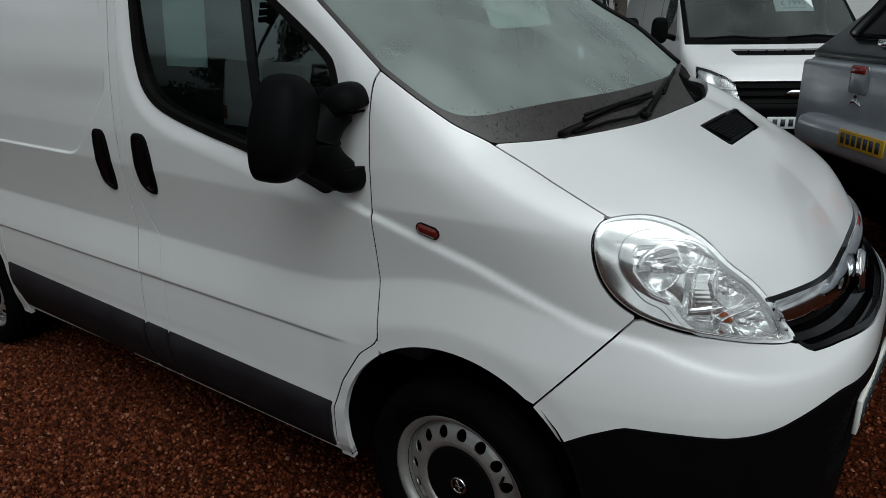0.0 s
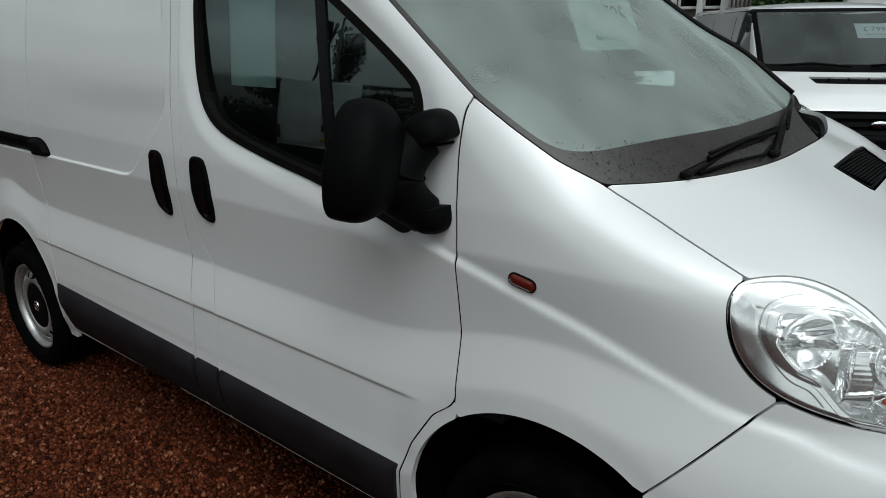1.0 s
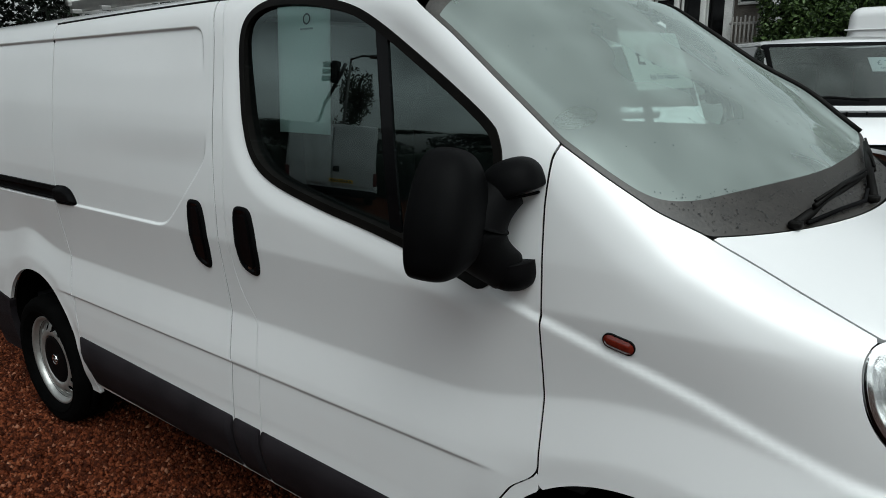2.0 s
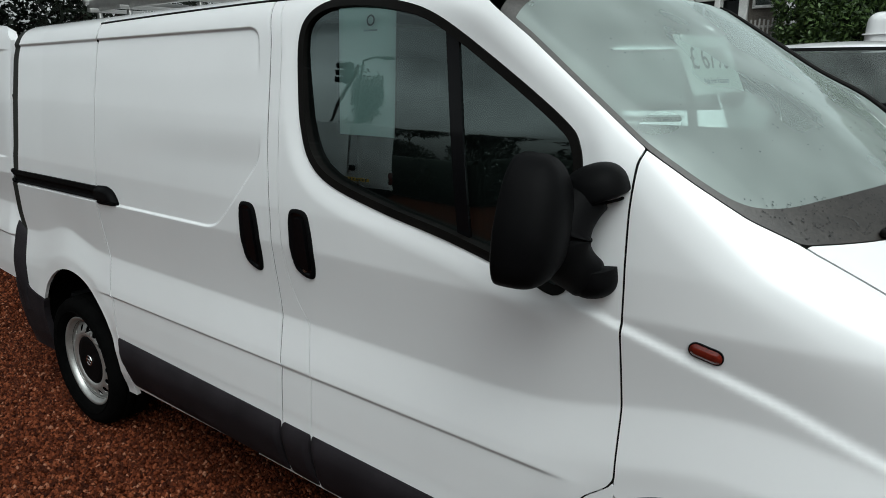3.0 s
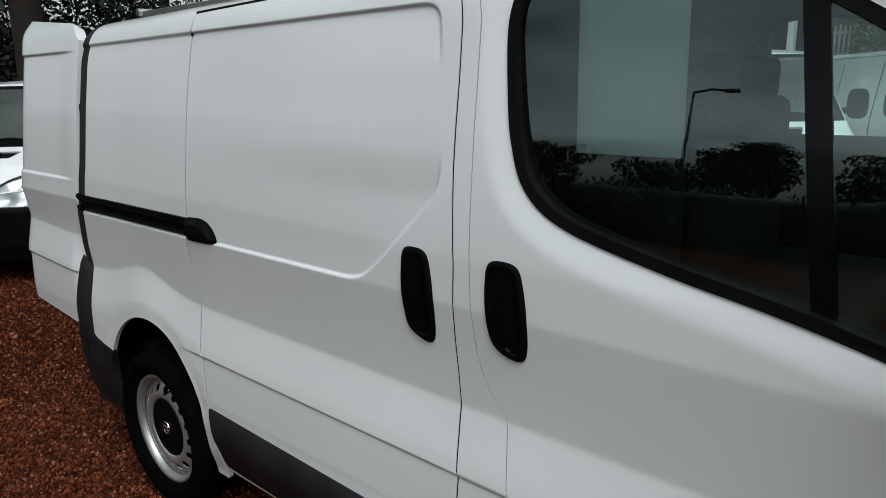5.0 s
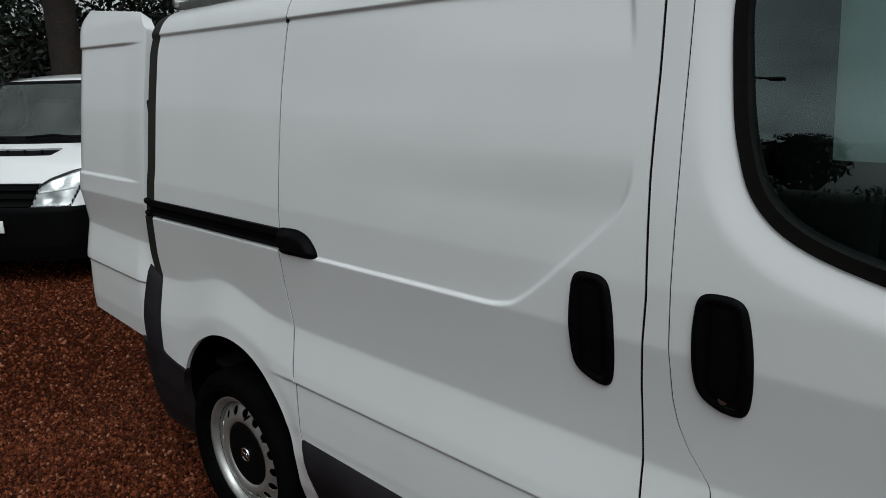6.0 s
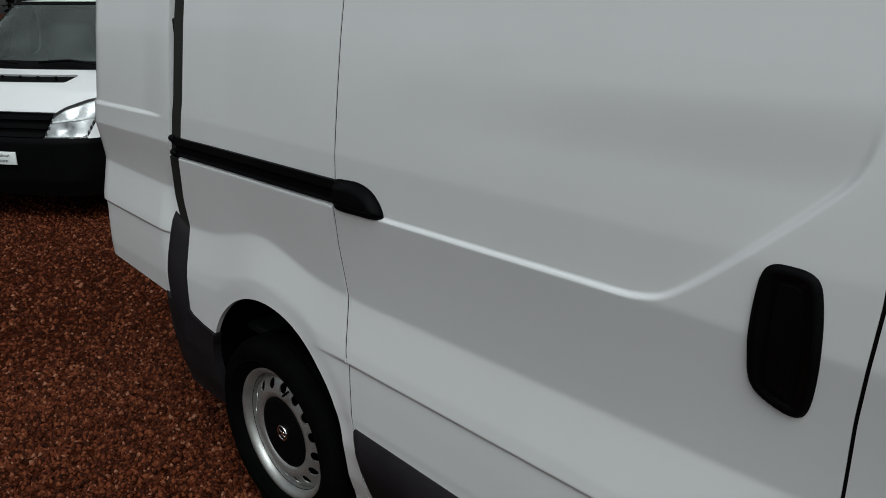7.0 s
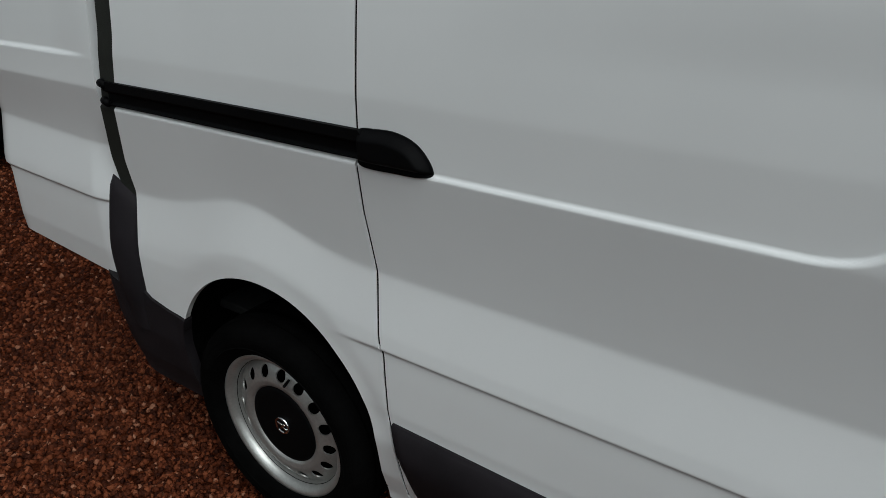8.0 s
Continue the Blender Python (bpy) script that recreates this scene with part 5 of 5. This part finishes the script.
part("rear_bumper", box((0.18, 1.46, 0.22), (-0.03, -0.12, 0.80), 0.07, 4), GREY_PAINT, pickup, "grey rear bumper")
part("tow_bar_panel", box((0.10, 1.3, 0.20), (-0.02, 0, 0.62), 0.03), DARK, pickup)
tail_plate = part("number_plate", box((0.012, 0.44, 0.10), (-0.124, -0.18, 0.835), 0.003), YELLOW, pickup, "yellow number plate")
for k in range(7):
    part("plate_bar", box((0.002, 0.036, 0.062), (-0.1310, -0.35 + 0.057 * k, 0.835)), INK, tail_plate)
top_ = part("hard_top", box((1.92, 1.76, 0.62), (0.96, 0, 1.56), 0.10, 6, None, (0.46, 0.50)), DARK_PAINT, pickup, "dark hard top")
part("hard_top_window", box((0.016, 0.98, 0.46), (0.262, 0, 1.56), 0.05, 4, (0, 39.9, 0)), GLOSS_BLACK, top_)
part("top_lock", box((0.045, 0.10, 0.05), (0.085, 0.08, 1.375), 0.014), CHROME, top_)
part("cab", box((2.1, 1.70, 0.75), (2.9, 0, 1.42), 0.16, 4, None, (0.72, 0.82)), GREY_PAINT, pickup)
part("engine_cover", box((1.2, 1.74, 0.62), (4.2, 0, 0.86), 0.12, 4), GREY_PAINT, pickup)
part("cab_lower", box((2.2, 1.78, 0.70), (2.9, 0, 0.82), 0.08, 3), GREY_PAINT, pickup)
part("chassis", box((4.4, 1.2, 0.2), (2.3, 0, 0.42), 0.02), DARK, pickup)
for xw in (0.95, 3.95):
    for s in (1, -1):
        again(w1, pickup, Matrix.Translation((xw, -0.78 * s, 0.36)) @ Matrix.Rotation(0 if s > 0 else math.pi, 4, "Z") @ Matrix.Scale(1.08, 4))

# ---- van with a ladder rack, parked beyond ----
ALU = material("aluminium", (0.32, 0.32, 0.31), rough=0.42, metal=0.85, grain=0.08, grain_size=90, stain=0.15, stain_size=5)
rack_van = thing("roof_rack_van", "white van carrying an aluminium ladder rack", "van")
part("body", box((4.9, 1.9, 1.75), (-7.6, 3.35, 1.42), 0.16, 4, None, (0.98, 0.90)), PAINT, rack_van)
part("underside", box((4.6, 1.7, 0.3), (-7.6, 3.35, 0.45), 0.03), DARK, rack_van)
for xw in (-9.1, -6.0):
    for s in (1, -1):
        again(w1, rack_van, Matrix.Translation((xw, 3.35 - 0.82 * s, 0.335)) @ Matrix.Rotation(0 if s > 0 else math.pi, 4, "Z"))
rack = thing("ladder_rack", "aluminium ladder rack on a van roof", "rack")
for xc in (-9.6, -8.8, -7.2, -5.6):
    for yc in (2.62, 4.08):
        part("foot", box((0.14, 0.06, 0.26), (xc, yc, 2.40), 0.01, 1, None, (0.5, 0.8)), ALU, rack)
    part("cross_bar", box((0.09, 1.75, 0.05), (xc, 3.35, 2.55), 0.008), ALU, rack)
for yc in (2.62, 4.08):
    part("side_bar", box((4.6, 0.05, 0.15), (-7.6, yc, 2.62), 0.01), ALU, rack)
part("roller", tube([(-9.85, 2.55, 2.68), (-9.85, 4.15, 2.68)], 0.05, 14), ALU, rack)

# far high-roof van
far_van = thing("high_roof_van", "white high-roof van parked in front of the hedge", "van")
part("body", box((5.2, 1.9, 2.04), (0.95, 11.5, 1.52), 0.16, 5, None, (0.965, 0.90)), PAINT, far_van)
part("roof_seam", box((5.08, 1.79, 0.022), (0.95, 11.5, 2.20), 0.006), PAINT, far_van)
part("lower_trim", box((5.1, 1.86, 0.3), (0.97, 11.5, 0.48), 0.04), PLASTIC, far_van)
for xc in (-0.35, 2.55):
    for yc in (10.68, 12.32):
        part("wheel", lathe([(0.05, -0.1), (0.20, -0.1), (0.33, -0.09), (0.335, 0.09), (0.05, 0.1)], 32), TYRE, far_van).matrix_basis = Matrix.Translation((xc, yc, 0.335))


# ---- trees and hedge ----
def leaf_material(name, dark, light):
    m = bpy.data.materials.new(name)
    m.use_nodes = True
    n, l = m.node_tree.nodes, m.node_tree.links
    g, r = n.new("ShaderNodeNewGeometry"), n.new("ShaderNodeValToRGB")
    r.color_ramp.elements[0].color, r.color_ramp.elements[1].color = (*dark, 1), (*light, 1)
    l.new(g.outputs["Random Per Island"], r.inputs["Fac"])
    l.new(r.outputs["Color"], n["Principled BSDF"].inputs["Base Color"])
    n["Principled BSDF"].inputs["Roughness"].default_value = 0.55
    return m


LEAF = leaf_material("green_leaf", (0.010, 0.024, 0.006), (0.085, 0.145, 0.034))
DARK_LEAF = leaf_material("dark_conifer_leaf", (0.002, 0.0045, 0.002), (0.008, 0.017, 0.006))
BARK = material("brown_bark", (0.016, 0.010, 0.007), rough=0.9, grain=0.4, grain_size=30, stain=0.4, stain_size=4, bump=0.8, bump_size=25)


def leaves(centres, radii, count, size):
    """Small bent leaves round clump centres."""
    c = np.asarray(centres, float)[rng.integers(0, len(centres), count)]
    r = np.asarray(radii, float)
    d = rng.normal(size=(count, 3))
    d /= np.linalg.norm(d, axis=1, keepdims=True)
    p = c + d * r * rng.uniform(0.35, 1.0, (count, 1)) ** 0.5
    a = rng.normal(size=(count, 3)) + d * 0.6
    a /= np.linalg.norm(a, axis=1, keepdims=True)
    b = np.cross(a, rng.normal(size=(count, 3)))
    b /= np.linalg.norm(b, axis=1, keepdims=True)
    s = rng.uniform(*size, (count, 1))
    n = np.cross(a, b) * s * 0.18
    v = np.stack([p - a * s, p + b * s * 0.45 + n, p + a * s, p - b * s * 0.45 + n], 1).reshape(-1, 3)
    k = np.arange(count)[:, None] * 4
    f = np.concatenate([k + [0, 1, 2], k + [0, 2, 3]])
    me = bpy.data.meshes.new("leaves")
    me.vertices.add(len(v))
    me.vertices.foreach_set("co", v.ravel())
    me.loops.add(f.size)
    me.loops.foreach_set("vertex_index", f.ravel())
    me.polygons.add(len(f))
    me.polygons.foreach_set("loop_start", np.arange(0, f.size, 3))
    me.update(calc_edges=True)
    return me


def tree(at, height, spread, mat, label, count=9000, size=(0.06, 0.13), low=0.25, seed=1):
    r = random.Random(seed)
    t = thing("tree", label, "tree", Matrix.Translation(at), group="trees round the yard")
    trunk = part("trunk", tube([(0, 0, -0.1), (0.05, 0.03, height * 0.3), (-0.04, 0.05, height * 0.6), (0.03, 0, height * 0.92)], [0.06 * height * 0.4, 0.045 * height * 0.4, 0.03 * height * 0.4, 0.01], 12), BARK, t)
    centres = []
    for k in range(16):
        a, h = r.uniform(0, 6.28), r.uniform(low, 0.95)
        reach = spread * r.uniform(0.45, 1.0) * (1 - 0.65 * max(h - 0.45, 0))
        tip = (reach * math.cos(a), reach * math.sin(a), height * min(h + 0.08, 1))
        part("limb", tube([(0, 0, height * h * 0.85), (tip[0] * 0.5, tip[1] * 0.5, height * h * 0.97), tip], [0.035, 0.022, 0.008], 6), BARK, trunk)
        centres += [tip, (tip[0] * 0.6, tip[1] * 0.6, tip[2] - 0.05 * height)]
    me = leaves(centres, (spread * 0.42, spread * 0.42, height * 0.13), count, size)
    me.materials.append(mat)
    crown = new("crown", me)
    crown.parent = t
    return t


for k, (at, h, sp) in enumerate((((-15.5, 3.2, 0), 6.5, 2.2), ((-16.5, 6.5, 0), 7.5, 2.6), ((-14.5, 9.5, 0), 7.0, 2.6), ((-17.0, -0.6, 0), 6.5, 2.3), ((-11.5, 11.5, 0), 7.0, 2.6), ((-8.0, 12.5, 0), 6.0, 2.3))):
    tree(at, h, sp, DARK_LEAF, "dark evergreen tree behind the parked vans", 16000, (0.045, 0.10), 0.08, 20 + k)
big = thing("tree", "tall tree with a thick brown trunk", "tree", Matrix.Translation((-13.2, 2.35, 0)), group="trees round the yard")
part("trunk", tube([(0, 0, -0.1), (0.03, 0.0, 1.5), (-0.02, 0.03, 3.2), (0.05, 0, 6.0)], [0.30, 0.25, 0.23, 0.16], 16), BARK, big)
me = leaves([(0.8 * math.cos(a), 0.8 * math.sin(a), 5.2 + 0.5 * math.sin(3 * a)) for a in np.linspace(0, 6, 12)], (0.9, 0.9, 0.7), 5000, (0.07, 0.14))
me.materials.append(DARK_LEAF)
new("crown", me).parent = big

hedge = thing("hedge", "dense green hedge behind the parked vans", "hedge")
centres = [(x + rng.uniform(-0.2, 0.2), 12.95 + rng.uniform(-0.25, 0.25), z) for x in np.arange(-3.15, 3.0, 0.42) for z in np.arange(0.4, 3.9, 0.42)]
me = leaves(centres, (0.36, 0.36, 0.36), 90000, (0.035, 0.075))
me.materials.append(LEAF)
new("foliage", me).parent = hedge
# dark box behind the leaves: the hedge's inner shade as colour
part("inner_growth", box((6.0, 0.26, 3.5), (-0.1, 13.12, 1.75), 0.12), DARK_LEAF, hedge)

# ---- timber house front and fence ----
TIMBER = material("weathered_timber", (0.16, 0.14, 0.12), rough=0.8, grain=0.3, grain_size=40, stain=0.3, stain_size=3)
WHITE_WOOD = material("white_painted_wood", (0.70, 0.70, 0.68), rough=0.5, grain=0.08, grain_size=40, stain=0.1, stain_size=4)
house = thing("house", "weathered timber house with white posts", "house")
part("wall", box((5.2, 0.25, 4.2), (-6.05, 13.55, 2.1), 0.01), TIMBER, house)
part("roof", box((5.8, 2.4, 0.14), (-6.0, 13.9, 4.35), 0.02, 1, (12, 0, 0)), material("slate_roof", (0.06, 0.06, 0.065), rough=0.7, grain=0.3, grain_size=20, stain=0.3), house)
for xc, wide in ((-5.85, 0.10), (-5.25, 0.10), (-4.68, 0.12), (-4.16, 0.17), (-3.50, 0.06)):
    part("post", box((wide, 0.11, 4.0), (xc, 13.24, 2.0), 0.012), WHITE_WOOD, house)
for xc, zc, tall in ((-5.55, 2.62, 0.95), (-4.96, 2.62, 0.95), (-4.43, 2.62, 0.95), (-3.79, 3.25, 0.70)):
    w = part("window", box((0.40, 0.04, tall), (xc, 13.40, zc), 0.008), FAR_GLASS if zc > 3 else GLOSS_BLACK, house)
    for dx, dz, sx, sz in ((0, tall / 2, 0.48, 0.06), (0, -tall / 2, 0.48, 0.06), (0.21, 0, 0.05, tall), (-0.21, 0, 0.05, tall)):
        part("window_frame", box((sx, 0.07, sz), (xc + dx, 13.375, zc + dz), 0.006), WHITE_WOOD, w)
GREY_WOOD = material("greyed_wood", (0.34, 0.33, 0.31), rough=0.7, grain=0.2, grain_size=40, stain=0.2, stain_size=4)
fence = thing("fence", "grey picket railing beside the house", "fence")
for k in range(7):
    part("picket", box((0.035, 0.03, 0.62 - 0.03 * (k % 3)), (-4.02 + 0.082 * k, 13.06, 2.34), 0.006), GREY_WOOD, fence)
for zc in (2.1, 2.5):
    part("rail", box((0.62, 0.03, 0.05), (-3.78, 13.09, zc), 0.006), GREY_WOOD, fence)
part("plinth", box((0.66, 0.16, 2.06), (-3.78, 13.10, 1.03), 0.01), TIMBER, fence)

# ---- the other side of the yard, which shows in the glass ----
POLE = material("galvanised_pole", (0.10, 0.10, 0.10), rough=0.5, metal=0.5, stain=0.2, stain_size=3)
signal_ = thing("traffic_light", "traffic light on a bent steel pole by the road", "traffic light")
part("pole", tube([(-20.6, -19.0, 0), (-20.6, -19.0, 3.9), (-20.3, -19.0, 4.9), (-19.5, -19.0, 6.1), (-19.3, -19.0, 6.5)], 0.08, 10), POLE, signal_)
headb = part("signal_head", box((0.30, 0.30, 0.85), (-19.75, -18.9, 6.15), 0.05), GLOSS_BLACK, signal_)
for k in range(3):
    part("hood", tube([(-19.9, -18.8, 6.42 - 0.27 * k), (-20.2, -18.6, 6.38 - 0.27 * k)], 0.11, 12), GLOSS_BLACK, headb)
for k, (px, py, hh) in enumerate(((-24, -24, 8.0), (-12, -30, 8.5), (-1, -33, 8.5))):
    lampp = thing("street_lamp", "tall grey street lamp", "street lamp", group="street lamps")
    part("column", tube([(px, py, 0), (px, py, hh * 0.7), (px, py, hh)], [0.11, 0.08, 0.06], 10), POLE, lampp)
    part("arm", tube([(px, py, hh), (px + 0.8, py, hh + 0.15), (px + 1.5, py, hh + 0.1)], 0.05, 8), POLE, lampp)
    part("lantern", box((0.7, 0.28, 0.14), (px + 1.7, py, hh + 0.08), 0.05), POLE, lampp)
# a high-roofed white van with its rear doors towards the yard
yard_van = thing("box_van", "white high-roofed van with closed rear doors across the yard", "van", pose(-9.62, -9.36, 0, 0, 0, -137))
YARD_PAINT = material("dull_white_paint", (0.46, 0.47, 0.48), rough=0.4, coat=0.6, stain=0.2, stain_size=2)
DARK_LENS = material("dark_red_lens", (0.06, 0.006, 0.006), rough=0.2, coat=0.3)
part("body", box((5.0, 2.0, 2.20), (2.5, 0, 1.555), 0.12, 4, None, (0.98, 0.93)), YARD_PAINT, yard_van)
for s in (1, -1):
    d = part("rear_door", box((0.04, 0.93, 1.70), (-0.012, 0.475 * s, 1.50), 0.03, 3), YARD_PAINT, yard_van)
    part("tail_lamp", box((0.05, 0.09, 0.46), (-0.012, 0.93 * s, 0.95), 0.015), DARK_LENS, yard_van)
    part("rear_wheel", lathe([(0.05, -0.1), (0.20, -0.1), (0.33, -0.09), (0.335, 0.09), (0.05, 0.1)], 32), TYRE, yard_van).matrix_basis = Matrix.Translation((1.1, 0.85 * s, 0.335))
    part("front_wheel", lathe([(0.05, -0.1), (0.20, -0.1), (0.33, -0.09), (0.335, 0.09), (0.05, 0.1)], 32), TYRE, yard_van).matrix_basis = Matrix.Translation((4.1, 0.85 * s, 0.335))
part("door_handle", box((0.05, 0.14, 0.22), (-0.045, 0.10, 1.22), 0.02), PLASTIC, yard_van)
tag = part("number_plate", box((0.012, 0.52, 0.115), (-0.040, 0.20, 0.80), 0.004), YELLOW, yard_van, "yellow number plate")
for k in range(7):
    part("plate_bar", box((0.002, 0.042, 0.07), (-0.0475, 0.0 + 0.066 * k, 0.80)), INK, tag)
part("rear_bumper", box((0.16, 1.9, 0.24), (0.0, 0, 0.42), 0.05, 3), PLASTIC, yard_van)
for k in range(12):
    px = -44 + 7.0 * k
    tree((px + rng.uniform(-1.5, 1.5), -38 + rng.uniform(-3, 3), 0), rng.uniform(3.6, 6.2), rng.uniform(2.4, 3.6), DARK_LEAF, "dark tree across the road", 7000, (0.1, 0.22), 0.05, 60 + k)
tree((-37.5, -38.5, 0), 10.5, 1.7, DARK_LEAF, "tall dark tree across the road", 3500, (0.10, 0.20), 0.3, 90)
# added hedge: keeps the low reflections in the side window dark
far_hedge = thing("hedge", "added dark hedge, stands in for dark shapes in the glass", "hedge")
centres = [(x + rng.uniform(-0.3, 0.3), -14.0 + rng.uniform(-0.3, 0.3), z) for x in np.arange(-26, 16, 0.7) for z in np.arange(0.4, 2.0, 0.6)]
me = leaves(centres, (0.6, 0.5, 0.5), 30000, (0.05, 0.11))
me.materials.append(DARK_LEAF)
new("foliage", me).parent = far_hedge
# plain dark box fills in for shade between these leaves
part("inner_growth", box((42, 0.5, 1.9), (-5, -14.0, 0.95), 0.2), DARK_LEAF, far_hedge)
